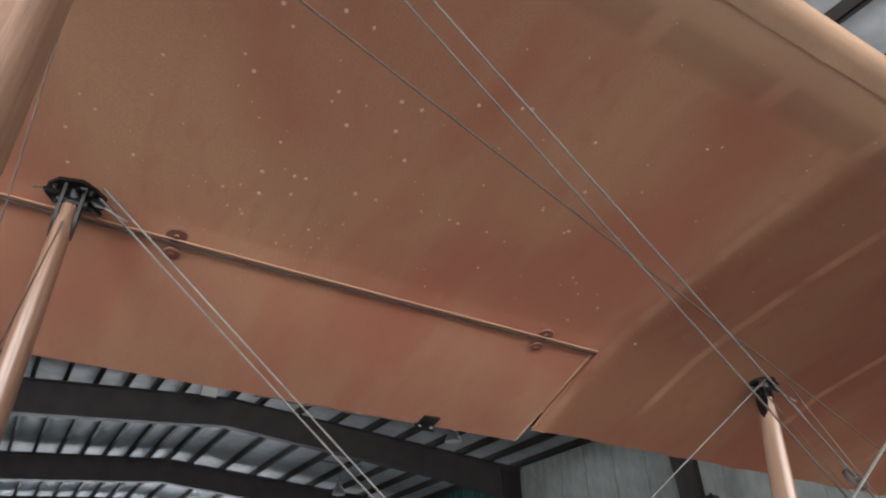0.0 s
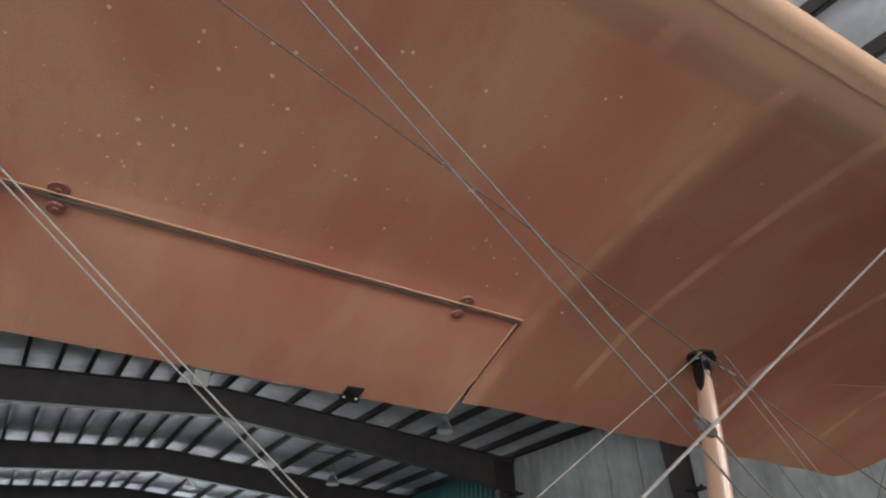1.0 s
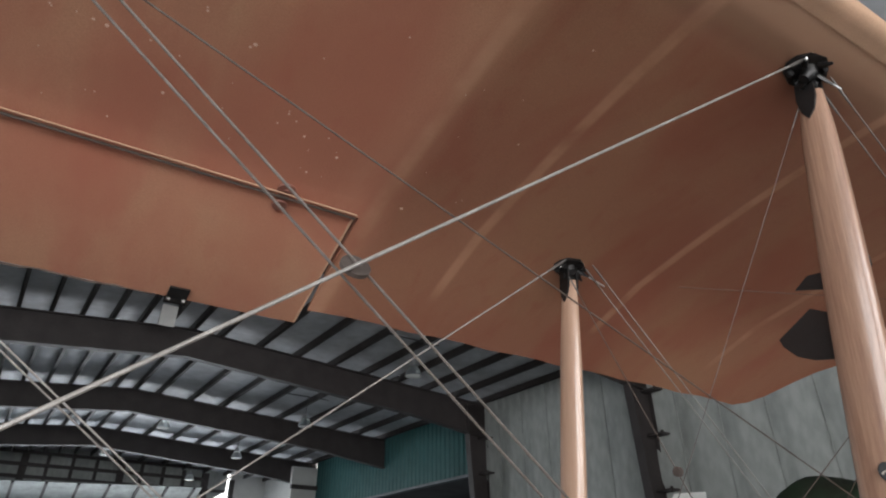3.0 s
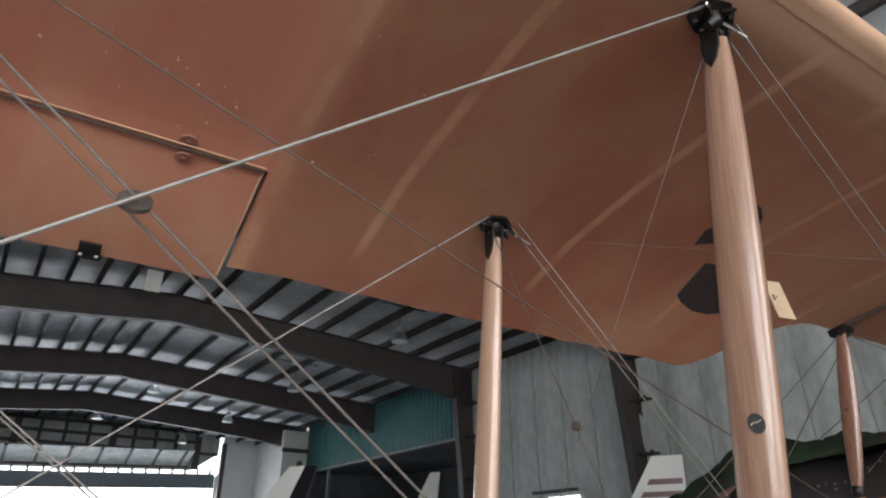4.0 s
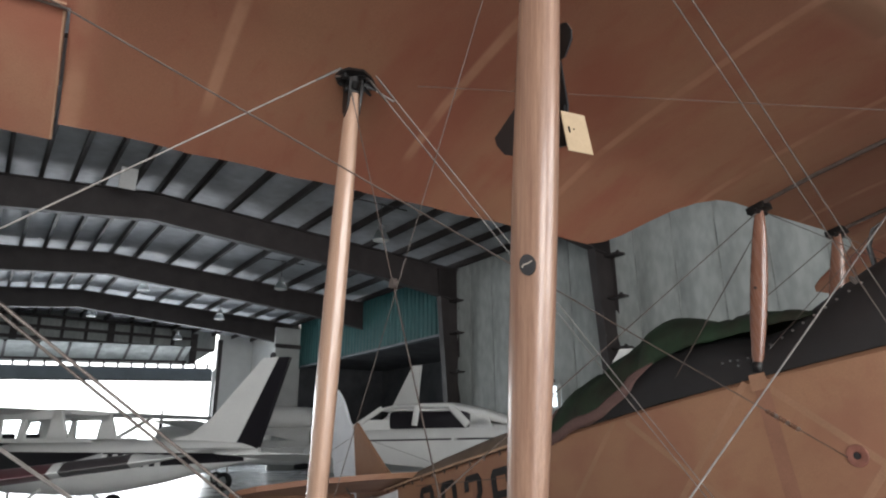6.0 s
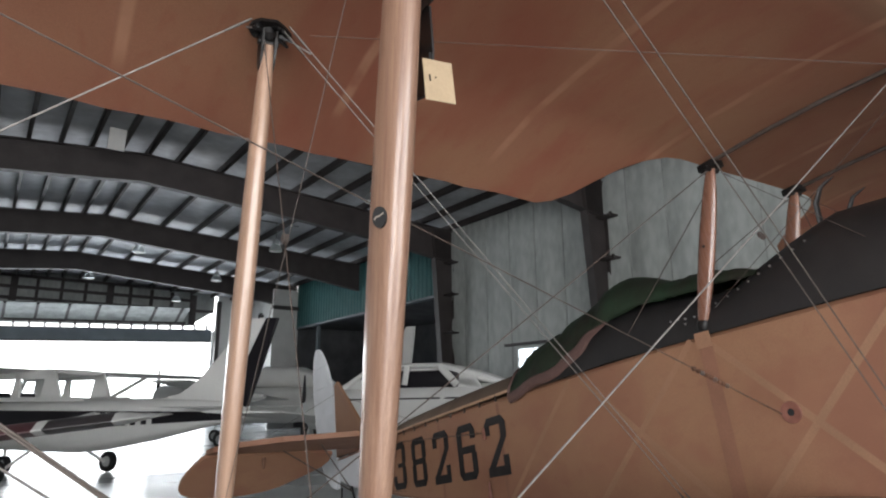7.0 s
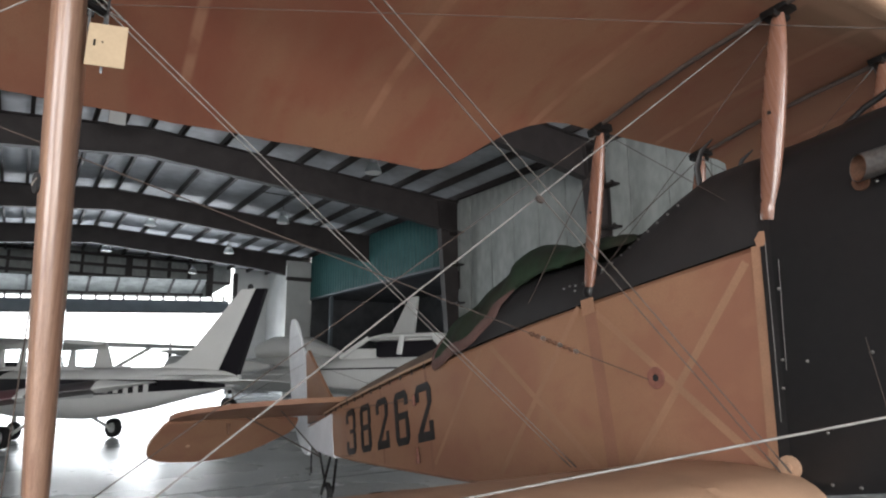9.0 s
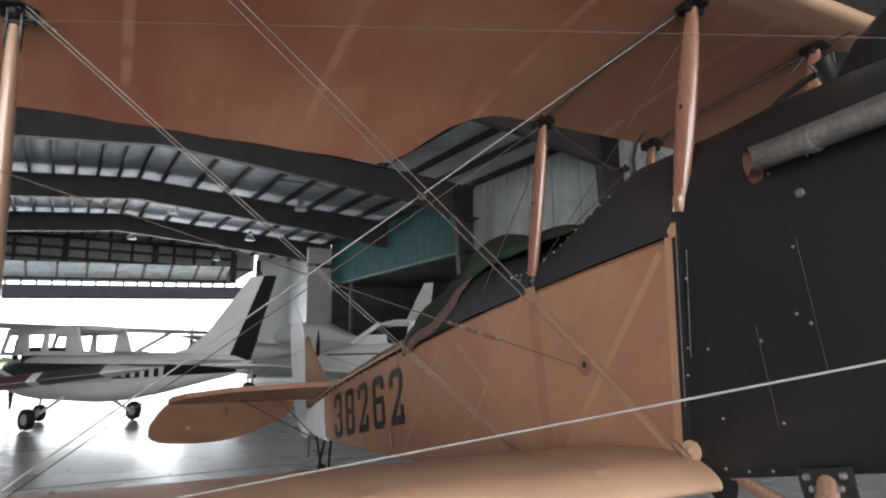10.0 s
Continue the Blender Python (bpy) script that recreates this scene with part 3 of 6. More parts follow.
solo("backdrop", cube(-1500, 1500, 700, 702, -0.05, 320), haze, HANG, "bright white hazy sky beyond the airfield", "sky", kind="structure", smooth=0)
# ---- biplane: body axes x to port, y aft, z up; origin on the top longerons at the front centre struts ----
BODY = pose(-0.055, 0.654, 1.82, -10.66, 0, 0)
plane = thing("biplane", BODY, "old wire-braced biplane in orange-tan linen with a black nose", "biplane")

LOWER = [(-0.470, 0.630), (-0.455, 0.616), (-0.40, 0.622), (-0.27, 0.645), (-0.13, 0.662), (0.05, 0.678), (0.30, 0.690), (0.60, 0.690), (0.85, 0.655), (1.085, 0.610)]
UPPER = [(-0.470, 0.640), (-0.455, 0.672), (-0.40, 0.712), (-0.27, 0.750), (-0.13, 0.775), (0.05, 0.790), (0.30, 0.787), (0.60, 0.747), (0.85, 0.688), (1.085, 0.616)]
YS = [-0.470, -0.462, -0.44, -0.40, -0.34, -0.27, -0.2, -0.1, 0.0, 0.12, 0.25, 0.38, 0.5, 0.6, 0.72, 0.84, 0.95, 1.03, 1.085]
DIHEDRAL = math.tan(radians(1.0))


def under(y):
    return lerp(LOWER, y)[0]


def over(y):
    return lerp(UPPER, y)[0]


def rise(x):
    return max(0.0, abs(x) - 0.33) * DIHEDRAL


def section(x, te, dy=0.0, dz=0.0, blunt=False, le=-0.470, up=1.0):
    """A ring of the wing's outline at x, cut at y = te; blunt where an aileron follows."""
    ys = [le + (y + 0.470) * (te - le) / 1.555 for y in YS]
    if blunt:
        # the wing ahead of the aileron keeps the same stations as the rest
        ys = [y if y <= 0.6 else 0.6 + (y - 0.6) * (te - 0.6) / 0.485 for y in YS]
    lo, hi = [], []
    for k, y in enumerate(ys):
        a, b = under(y), over(y)
        if not blunt and te < 1.08:
            f = math.sqrt(max(0.0, 1 - ((y - le) / (te - le)) ** 6))
            b = a + 0.008 + (b - a - 0.008) * f
        lo.append((x, y + dy, a + dz + up * rise(x)))
        hi.append((x, y + dy, b + dz + up * rise(x)))
    return lo + hi[::-1]


CUT = [(0.0, 0.615), (0.50, 0.615), (0.58, 0.63), (0.66, 0.68), (0.73, 0.76), (0.79, 0.88), (0.84, 0.98), (0.90, 1.05), (0.97, 1.085), (7.0, 1.085)]
HINGE_Y, AIL_IN, AIL_OUT = 0.680, 3.11, 6.35


def half_wing(sign, name, label):
    bm = bmesh.new()
    rings = []
    stations = [0.0, 0.25, 0.5, 0.54, 0.58, 0.62, 0.66, 0.70, 0.73, 0.76, 0.79, 0.815, 0.84, 0.87, 0.90, 0.93, 0.97, 1.2]
    x = 1.35
    while x < AIL_IN - 0.05:
        stations.append(x)
        x += 0.115
    for x in stations:
        # linen draws in a little between the ribs and along the trailing edge
        pull = 0.010 * abs(math.sin(math.pi * (x - 0.65) / 0.345)) if x > 1.0 else 0.0
        rings.append(section(sign * x, lerp(CUT, x)[0] - pull))
    rings.append(section(sign * (AIL_IN - 0.012), 1.085))
    rings.append(section(sign * (AIL_IN - 0.010), HINGE_Y - 0.008, blunt=True))
    for x in (3.6, 4.2, 5.0, 5.8, 6.35):
        rings.append(section(sign * x, HINGE_Y - 0.008, blunt=True))
    rings.append(section(sign * 6.36, 1.05))
    rings.append(section(sign * 6.52, 0.90))
    rings.append(section(sign * 6.62, 0.60, le=-0.40))
    loft(bm, rings)
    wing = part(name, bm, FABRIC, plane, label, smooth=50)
    bm = bmesh.new()
    rings = []
    for x in [0.0] + [0.35 + 0.69 * k for k in range(10)]:
        r = []
        for y in (-0.405, -0.43, -0.45, -0.462, -0.470):
            r.append((sign * x, y - 0.002, under(y) + rise(x) - 0.003))
        for y in (-0.470, -0.462, -0.45, -0.43, -0.405):
            r.append((sign * x, y - 0.002, over(y) + rise(x) + 0.003))
        rings.append(r)
    loft(bm, rings, caps=False, closed=False)
    part("leading_edge", bm, EDGE_FABRIC, wing, "pale rounded leading edge covering", smooth=60)
    return wing


wing_s = half_wing(-1, "upper_wing", "starboard upper wing in stained orange-brown linen")
rs = random.Random(11)
bm = bmesh.new()
for k in range(240):
    x, y = -rs.triangular(2.6, 6.2, 4.2), rs.uniform(-0.38, 0.62)
    if k % 3 == 0:
        y = rs.uniform(0.2, 0.62)
    r = rs.choice((0.0012, 0.0016, 0.0022, 0.0032, 0.0045))
    plate(bm, disc_outline(r, 7, rs.uniform(0.7, 1.3)), (x, y, under(y) + rise(x) - 0.0012), (1, 0, 0), (0, 1, 0), 0.001)
tagged(part("paint_specks", bm, SPECK, wing_s, "tiny pale paint specks on the linen", smooth=0), kind="stuff")
wing_p = half_wing(1, "upper_wing", "port upper wing in orange-tan linen")


def aileron(sign):
    bm = bmesh.new()
    rings = []
    x = AIL_IN
    while x <= AIL_OUT + 0.01:
        r = []
        ys = [HINGE_Y + 0.006, 0.70, 0.78, 0.88, 1.0, 1.10, 1.18]
        for y in ys:
            f = (y - HINGE_Y) / 0.52
            z0, z1 = 0.688 - 0.076 * f - 0.008 * math.sin(math.pi * f), 0.735 - 0.118 * f
            r.append((sign * x, y, z0 + rise(x)))
        for y in ys[::-1]:
            f = (y - HINGE_Y) / 0.52
            r.append((sign * x, y, max(0.735 - 0.118 * f, 0.694 - 0.076 * f) + rise(x)))
        rings.append(r)
        x += 0.36
    loft(bm, rings)
    ail = part("aileron", bm, FABRIC, plane, "linen-covered aileron hung on the rear spar", smooth=50)
    bm = bmesh.new()
    for y in (HINGE_Y - 0.004,):
        tube(bm, [(sign * AIL_IN, y, 0.679 + rise(AIL_IN)), (sign * AIL_OUT, y, 0.679 + rise(AIL_OUT))], 0.0045, 6)
    part("hinge_line", bm, DARK_CABLE, ail, "dark hinge gap strip")
    bm = bmesh.new()
    tube(bm, [(sign * AIL_IN, y - 0.018, 0.676 + rise(AIL_IN)), (sign * AIL_OUT, y - 0.018, 0.678 + rise(AIL_OUT))], 0.0022, 6)
    part("hinge_seam", bm, EDGE_FABRIC, ail, "pale seam beside the hinge")
    for x in (3.325, 4.44, 5.5):
        for dy, r, m in ((-0.03, 0.026, WASHER), (0.028, 0.022, WASHER)):
            bm = bmesh.new()
            z = under(HINGE_Y + dy) + rise(x) - 0.004
            tube(bm, [(sign * x, HINGE_Y + dy, z + 0.006), (sign * x, HINGE_Y + dy, z + 0.001)], [r, r * 0.92], 16)
            tube(bm, [(sign * x, HINGE_Y + dy, z + 0.001), (sign * x, HINGE_Y + dy, z - 0.003)], 0.007, 8)
            part("inspection_ring", bm, m, ail, "small dark inspection ring")
    part("edge_strip", rod([(sign * (AIL_IN + 0.003), y, 0.687 - 0.146 * (y - HINGE_Y) + rise(AIL_IN) - 0.004) for y in (0.69, 0.85, 1.0, 1.17)], 0.0035, 6), EDGE_FABRIC, ail, "pale bound edge of the aileron")
    # control horn: an upright plate screwed to the trailing edge
    hz = 0.613 + rise(3.49)
    bm = bmesh.new()
    plate(bm, [(-0.036, -0.022), (0.030, -0.022), (0.036, -0.014), (0.036, 0.048), (-0.036, 0.048)], (sign * 3.49, 1.184, hz), (1, 0, 0), (0, 0.35, 1), 0.006)
    box(bm, sign * 3.49 - 0.03, sign * 3.49 + 0.03, 1.12, 1.182, hz - 0.004, hz + 0.002)
    horn = part("control_horn", bm, FITTING, ail, "black screwed horn plate", smooth=0)
    for a in (-0.022, 0.022):
        for q in (-0.008, 0.032):
            o = Vector((sign * 3.49 + a, 1.184 + q * 0.33, hz + q * 0.94))
            part("screw", rod([o + Vector((0, -0.001, 0)), o + Vector((0, -0.006, -0.002))], 0.005, 10), DULL_STEEL, horn)
    rf = random.Random(5)
    pts = [(sign * (3.56 + 0.035 * k), 1.181 + rf.uniform(-0.003, 0.004), 0.614 + rise(3.56 + 0.035 * k) + rf.uniform(-0.004, 0.002)) for k in range(16)]
    part("frayed_edge", rod(pts, 0.0035, 6), DARK_CABLE, ail, "frayed dark stitching along the trailing edge")
    return ail


aileron(-1)
aileron(1)

# lower wing
LDY, LDZ = 0.496, -1.522


def lower_half(sign):
    bm = bmesh.new()
    rings = [section(sign * 0.345, 0.98, LDY, LDZ, le=-0.468, up=0)]
    for x in (0.40, 0.5, 0.9, 1.5, 2.2, 3.0, 3.8, 4.6, 5.0):
        rings.append(section(sign * x, 1.085, LDY, LDZ, up=0))
    rings.append(section(sign * 5.16, 0.9, LDY, LDZ, up=0))
    rings.append(section(sign * 5.24, 0.5, LDY, LDZ, le=-0.38, up=0))
    loft(bm, rings)
    w = part("lower_wing", bm, EDGE_FABRIC, plane, "lower wing in pale tan linen", smooth=50)
    for k in range(7):
        x = 0.75 + 0.69 * k
        bm = bmesh.new()
        ys = [y for y in YS if y < 1.05]
        loft(bm, [[(sign * (x - 0.02), y + LDY, over(y) + LDZ + 0.003) for y in ys], [(sign * (x + 0.02), y + LDY, over(y) + LDZ + 0.003) for y in ys]], caps=False, closed=False)
        part("rib_tape", bm, EDGE_FABRIC, w, "linen rib tape", smooth=0)


lower_half(-1)
lower_half(1)

# ---- struts and rigging ----
FRONT_Y, REAR_Y, CABANE_Y = -0.265, 0.606, 0.590
LF, LR = 0.262, 1.125


def fit_top(x, y):
    return Vector((x, y, under(y) + rise(x)))


def fit_foot(x, y):
    return Vector((x, y, over(y - LDY) + LDZ))


def spindle(bm, a, b, w0, w1, thick, n=12, steps=14, turn=Vector((0, 1, 0))):
    """A streamline strut from a to b, widest in the middle: w along the flight line, thick across."""
    a, b = Vector(a), Vector(b)
    d = (b - a).normalized()
    f = (turn - d * turn.dot(d)).normalized()
    s = d.cross(f).normalized()
    rings = []
    for k in range(steps + 1):
        u = k / steps
        g = math.sin(math.pi * min(1, max(0, u))) ** 0.6
        w, t = w0 + (w1 - w0) * g, thick * (0.62 + 0.38 * g)
        c = a + (b - a) * u
        ring = []
        for i in range(n):
            an = 2 * math.pi * i / n
            ca, sa = math.cos(an), math.sin(an)
            ring.append(c + f * (w / 2 * ca * (0.92 if ca > 0 else 1.08)) + s * (t / 2 * math.copysign(abs(sa) ** 0.8, sa)))
        rings.append(ring)
    return loft(bm, rings)


def strut(x, y0, y1, mat, label, big=1.0, clip=(0.0, 0.0), foot=None):
    a, b = fit_top(x, y0) + Vector((0, 0, -0.05)), fit_foot(foot or x, y1) + Vector((0, 0, 0.04))
    st = part("interplane_strut", spindle(bmesh.new(), a, b, 0.052 * big, 0.100 * big, 0.054 * big, 20, 18), mat, plane, label, smooth=60)
    top = fit_top(x, y0)
    d = (b - a).normalized()
    # forged tangs let into both faces of the strut's end
    for sd in (-1, 1):
        bm = bmesh.new()
        f = Vector((0, 1, 0)) - d * d.y
        w = 0.020 * big
        plate(bm, [(-w, -0.06), (w, -0.06), (w * 1.1, 0.02), (w * 0.7, 0.055), (0.0, 0.075), (-w * 0.7, 0.055), (-w * 1.1, 0.02)], a + Vector((sd * 0.0195 * big, 0, 0)), f, d, 0.007)
        part("tang", bm, FITTING, st, "black forged strut tang", smooth=30)
    bm = bmesh.new()
    tube(bm, [a + Vector((-0.03 * big, 0, 0)) - d * 0.015, a + Vector((0.03 * big, 0, 0)) - d * 0.015], 0.011, 10)
    part("pin", bm, FITTING, st, "strut pin")
    # clip bolted under the spar: a forged plate with a deep boss and lugs bent towards the wires
    k = 0.80
    cx, cy = x + math.copysign(clip[0], x), y0 + clip[1]
    cz = fit_top(cx, cy).z
    bm = bmesh.new()
    plate(bm, [(k * p, k * q) for p, q in ((-0.070, -0.020), (-0.045, -0.048), (0.012, -0.060), (0.050, -0.040), (0.080, -0.012), (0.082, 0.020), (0.045, 0.048), (-0.01, 0.056), (-0.055, 0.040), (-0.075, 0.012))], (cx, cy, cz - 0.006), (1, 0, 0), (0, 1, 0), 0.010)
    tube(bm, [(cx, cy, cz - 0.008), (cx, cy, cz - 0.022), (cx - clip[0] * 0.4, cy - clip[1] * 0.4, cz - 0.034)], [0.030 * k, 0.025 * k, 0.015 * k], 14)
    part("clip_plate", bm, FITTING, st, "black forged spar clip", smooth=30)
    for an, tip in ((205, 0.052), (-12, 0.055), (18, 0.050), (285, 0.040)):
        ca, sa = math.cos(radians(an)), math.sin(radians(an))
        p0 = Vector((cx + ca * 0.040 * k, cy + sa * 0.032 * k, cz - 0.014))
        p1 = p0 + Vector((ca * tip * 0.8, sa * tip * 0.8, -tip * 0.5)) * k
        bm = bmesh.new()
        tube(bm, [p0, p0 * 0.5 + p1 * 0.5, p1], [0.014 * k, 0.012 * k, 0.006 * k], 6, 0.55)
        lug = part("wire_lug", bm, FITTING, st, "black bent wire lug", smooth=30)
        if an in (205, -12):
            part("thimble", rod([p1 * 0.8 + p0 * 0.2, p1 + (p1 - p0) * (1.5 if y0 > 0 and an == -12 else 0.55)], 0.0034 * k, 6), STEEL, lug, "bright wire thimble")
    for ox, oy in ((-0.050, -0.022), (0.040, -0.030), (-0.045, 0.028), (0.060, 0.012), (0.0, 0.040)):
        bm = bmesh.new()
        tube(bm, [(cx + k * ox, cy + k * oy, cz - 0.010), (cx + k * ox, cy + k * oy, cz - 0.019), (cx + k * ox, cy + k * oy, cz - 0.023)], [0.011 * k, 0.010 * k, 0.005 * k], 6)
        part("bolt", bm, DULL_STEEL if ox == 0.060 else FITTING, st)
    return st


XI, XO = 2.365, 4.668
front_strut = None
for sign in (-1, 1):
    a = strut(sign * 2.350, -0.273, 0.201, STRUT_WOOD, "thick varnished streamline wooden strut", 1.03, (0.030, -0.030), sign * 2.307)
    front_strut = front_strut or a
    strut(sign * 2.349, 0.628, 1.089, PALE_WOOD, "pale varnished streamline wooden strut", 0.98, (0.0, -0.020), sign * 2.344)
    strut(sign * XO, FRONT_Y, LF, STRUT_WOOD, "varnished streamline wooden strut", 1.1)
    strut(sign * XO, REAR_Y, LR, STRUT_WOOD, "varnished streamline wooden strut", 1.0)

# oval maker's badge on the front strut, lettering left as a plain pale stroke
nrm = Vector((-0.93, -0.35, -0.12)).normalized()
u = nrm.cross(Vector((0, 0, 1))).normalized() * -1
v = u.cross(nrm).normalized() * -1
bo = Vector((-2.3495, -0.014, -0.187))
bm = bmesh.new()
plate(bm, disc_outline(0.0185, 24, 0.80), bo + nrm * 0.004, u, v, 0.004)
badge = part("badge", bm, RUBBER, front_strut, "small black oval badge with a pale emblem")
bm = bmesh.new()
plate(bm, [(-0.011, 0.000), (-0.006, 0.0032), (0.002, 0.0022), (0.011, 0.0044), (0.0108, 0.0022), (0.002, 0.0000), (-0.006, 0.001), (-0.009, -0.003)], bo + nrm * 0.0068, u, v, 0.0015)
part("emblem", bm, BADGE_PALE, badge, "pale emblem stroke", smooth=0)


def wire(name, a, b, r, mat, label="", ends=0.09, parent=None):
    a, b = Vector(a), Vector(b)
    w = part(name, rod([a, b], r, 7), mat, parent or plane, label)
    if ends:
        d = (b - a).normalized()
        for p, q in ((a, 1), (b, -1)):
            bm = bmesh.new()
            tube(bm, [p + d * q * 0.0, p + d * q * 0.02, p + d * q * ends * 0.6, p + d * q * ends], [r * 1.1, r * 1.7, r * 1.8, r * 1.2], 8)
            part("turnbuckle", bm, DULL_STEEL, w, "steel turnbuckle end")
    return w


def double_wire(a, b, gap, r, mat, label):
    a, b = Vector(a), Vector(b)
    d = (b - a).normalized()
    s = Vector((0, 1, 0)) - d * d.y
    s = s.normalized() * gap / 2
    wire("flying_wire", a + s, b + s, r, mat, label)
    wire("flying_wire", a - s, b - s, r, mat, label)


for sg in (-1, 1):
    root_f, root_r = Vector((sg * 0.337, 0.21, -0.74)), Vector((sg * 0.337, 1.13, -0.72))
    tf, tr = Vector((sg * XI, -0.333, 0.66)), Vector((sg * XI, 0.555, 0.695))
    bf, br = Vector((sg * XI, 0.206, -0.84)), Vector((sg * XI, 1.30, -0.785))
    otf, otr = Vector((sg * XO, -0.345, 0.785)), Vector((sg * XO, 0.575, 0.755))
    obf, obr = Vector((sg * XO, 0.225, -0.884)), Vector((sg * XO, 1.385, -0.93))
    ctf, ctr = Vector((sg * 0.335, -0.25, 0.65)), Vector((sg * 0.335, CABANE_Y, 0.665))
    double_wire(Vector((sg * 0.362, 0.125, -0.799)), Vector((sg * 2.326, -0.307, 0.654)), 0.032, 0.0016, FLYING, "twin flying wire of twisted steel cable")
    double_wire(root_r, tr + Vector((sg * -0.05, 0, 0)), 0.030, 0.0018, CABLE, "twin flying wire of twisted steel cable")
    double_wire(Vector((sg * 2.34, 0.21, -0.846)), Vector((sg * 4.614, -0.302, 0.804)), 0.034, 0.0019, FLYING, "twin flying wire of twisted steel cable")
    double_wire(br + Vector((sg * -0.03, 0, 0)), otr + Vector((sg * -0.05, 0, 0)), 0.036, 0.0024, CABLE, "twin flying wire of twisted steel cable")
    wire("landing_wire", Vector((sg * 0.331, -0.228, 0.65)), Vector((sg * 2.351, 0.187, -0.864)), 0.0021, CABLE, "single landing wire")
    wire("landing_wire", ctr, br, 0.0022, DARK_CABLE, "single landing wire")
    wire("landing_wire", Vector((sg * 2.416, -0.323, 0.665)), Vector((sg * 4.658, 0.232, -0.896)), 0.0026, CABLE, "single landing wire")
    wire("landing_wire", tr + Vector((sg * 0.05, 0, 0)), obr, 0.0024, CABLE, "single landing wire")
    for x, y0, y1 in ((XI, FRONT_Y, LR), (XI, REAR_Y, LF), (XO, FRONT_Y, LR), (XO, REAR_Y, LF)):
        wire("incidence_wire", fit_top(sg * x, y0) - Vector((0, 0, 0.05)), fit_foot(sg * x, y1) + Vector((0, 0, 0.02)), 0.0010 if y0 < 0 else 0.0015, FLYING if y0 < 0 else DARK_CABLE, "thin crossed bracing wire")
    for p, q, p2, q2, hs in ((Vector((sg * 0.362, 0.125, -0.799)), Vector((sg * 2.326, -0.307, 0.654)), Vector((sg * 0.331, -0.228, 0.65)), Vector((sg * 2.351, 0.187, -0.864)), 0), (Vector((sg * 2.34, 0.21, -0.846)), Vector((sg * 4.614, -0.302, 0.804)), Vector((sg * 2.416, -0.323, 0.665)), Vector((sg * 4.658, 0.232, -0.896)), 1)):
        near = mathutils.geometry.intersect_line_line(p, q, p2, q2)
        m1 = (near[0] + near[1]) / 2
        bm = bmesh.new()
        plate(bm, disc_outline(0.012 if not hs else 0.019, 18), m1, (1, 0, 0.02), (0, 0.3, 1), 0.006)
        part("wire_guard", bm, GUARD, plane, "dark fibre disc where bracing wires cross")
    mc = (fit_top(sg * XI, FRONT_Y) + fit_foot(sg * XI, LR) + fit_top(sg * XI, REAR_Y) + fit_foot(sg * XI, LF)) / 4
    bm = bmesh.new()
    plate(bm, disc_outline(0.012, 16), mc, (0, 1, 0), (0, 0, 1), 0.012)
    part("wire_guard", bm, GUARD, plane, "small brown fibre disc where thin wires cross")
    wire("drag_wire", (sg * 2.365, 0.383, -0.824), (sg * 0.345, -1.307, -0.603), 0.0022, CABLE, "stout drag wire from the lower wing to the nose")
    # aileron cable down to the fuselage side with a run of chain
    g, far = Vector((sg * 0.345, 0.60, -0.43)), Vector((sg * 3.945, -0.092, 0.35))
    end = g + (far - g) * 1.22
    wire("aileron_cable", g, end, 0.0017, DARK_CABLE, "thin aileron control cable", ends=0)
    d = (far - g).normalized()
    chain_start = 0.42
    for k in range(9):
        c0 = g + d * (chain_start + k * 0.028)
        bm = bmesh.new()
        tube(bm, [c0, c0 + d * 0.010, c0 + d * 0.022], [0.005, 0.0085, 0.005], 6)
        part("chain_link", bm, RUST if k % 3 else STEEL, plane, "rusty chain link on the control cable")

# thin wire from the rear strut head forward past the nose
dw = part("drag_wire", rod([(-2.365, 0.24, 0.395), (0.055, -1.562, -0.365)], 0.0008, 6), DARK_CABLE, plane, "thin dark wire running to the nose")

# pressure-plate speed indicator on the front strut
asi = thing("speed_vane", BODY, "black vane airspeed indicator with buff card on a strut", "instrument")
VX = -2.278


def vane(outline, mat, name, off=0.0, label=""):
    bm = bmesh.new()
    plate(bm, outline, (VX + off, 0, 0), (0, 1, 0), (0, 0, 1), 0.004)
    return part(name, bm, mat, asi, label, smooth=0)


vane([(-0.002, 0.200), (0.096, 0.171), (0.094, 0.150), (0.075, 0.115), (0.042, 0.089), (-0.03, 0.058), (-0.091, 0.027), (-0.108, 0.107)], BLACK_METAL, "sector", 0.0, "black sector plate")
vane([(0.010, 0.260), (-0.03, 0.276), (-0.07, 0.262), (-0.05, 0.225)], BLACK_METAL, "upper_fin", 0.005)
vane([(-0.09, 0.24), (-0.128, 0.262), (-0.150, 0.268), (-0.163, 0.258), (-0.169, 0.236), (-0.164, 0.216), (-0.14, 0.195), (-0.12, 0.200), (-0.08, 0.20)], BLACK_METAL, "paddle", -0.004, "black rounded pressure paddle")
vane([(-0.12, 0.205), (-0.113, 0.107), (-0.09, 0.03), (-0.04, 0.05), (-0.06, 0.23)], BLACK_METAL, "arm", 0.004)
bm = bmesh.new()
plate(bm, [(-2.300, 0.082), (-2.240, 0.089), (-2.242, 0.001), (-2.302, -0.005)], (0, -0.114, 0), (1, 0, 0), (0, 0, 1), 0.002)
part("scale_card", bm, TAG, asi, "buff card scale", smooth=0)
part("card_clip", rod([(-2.290, -0.1160, 0.048), (-2.290, -0.1160, 0.036)], 0.0016, 6), FITTING, asi, "small dark clip")
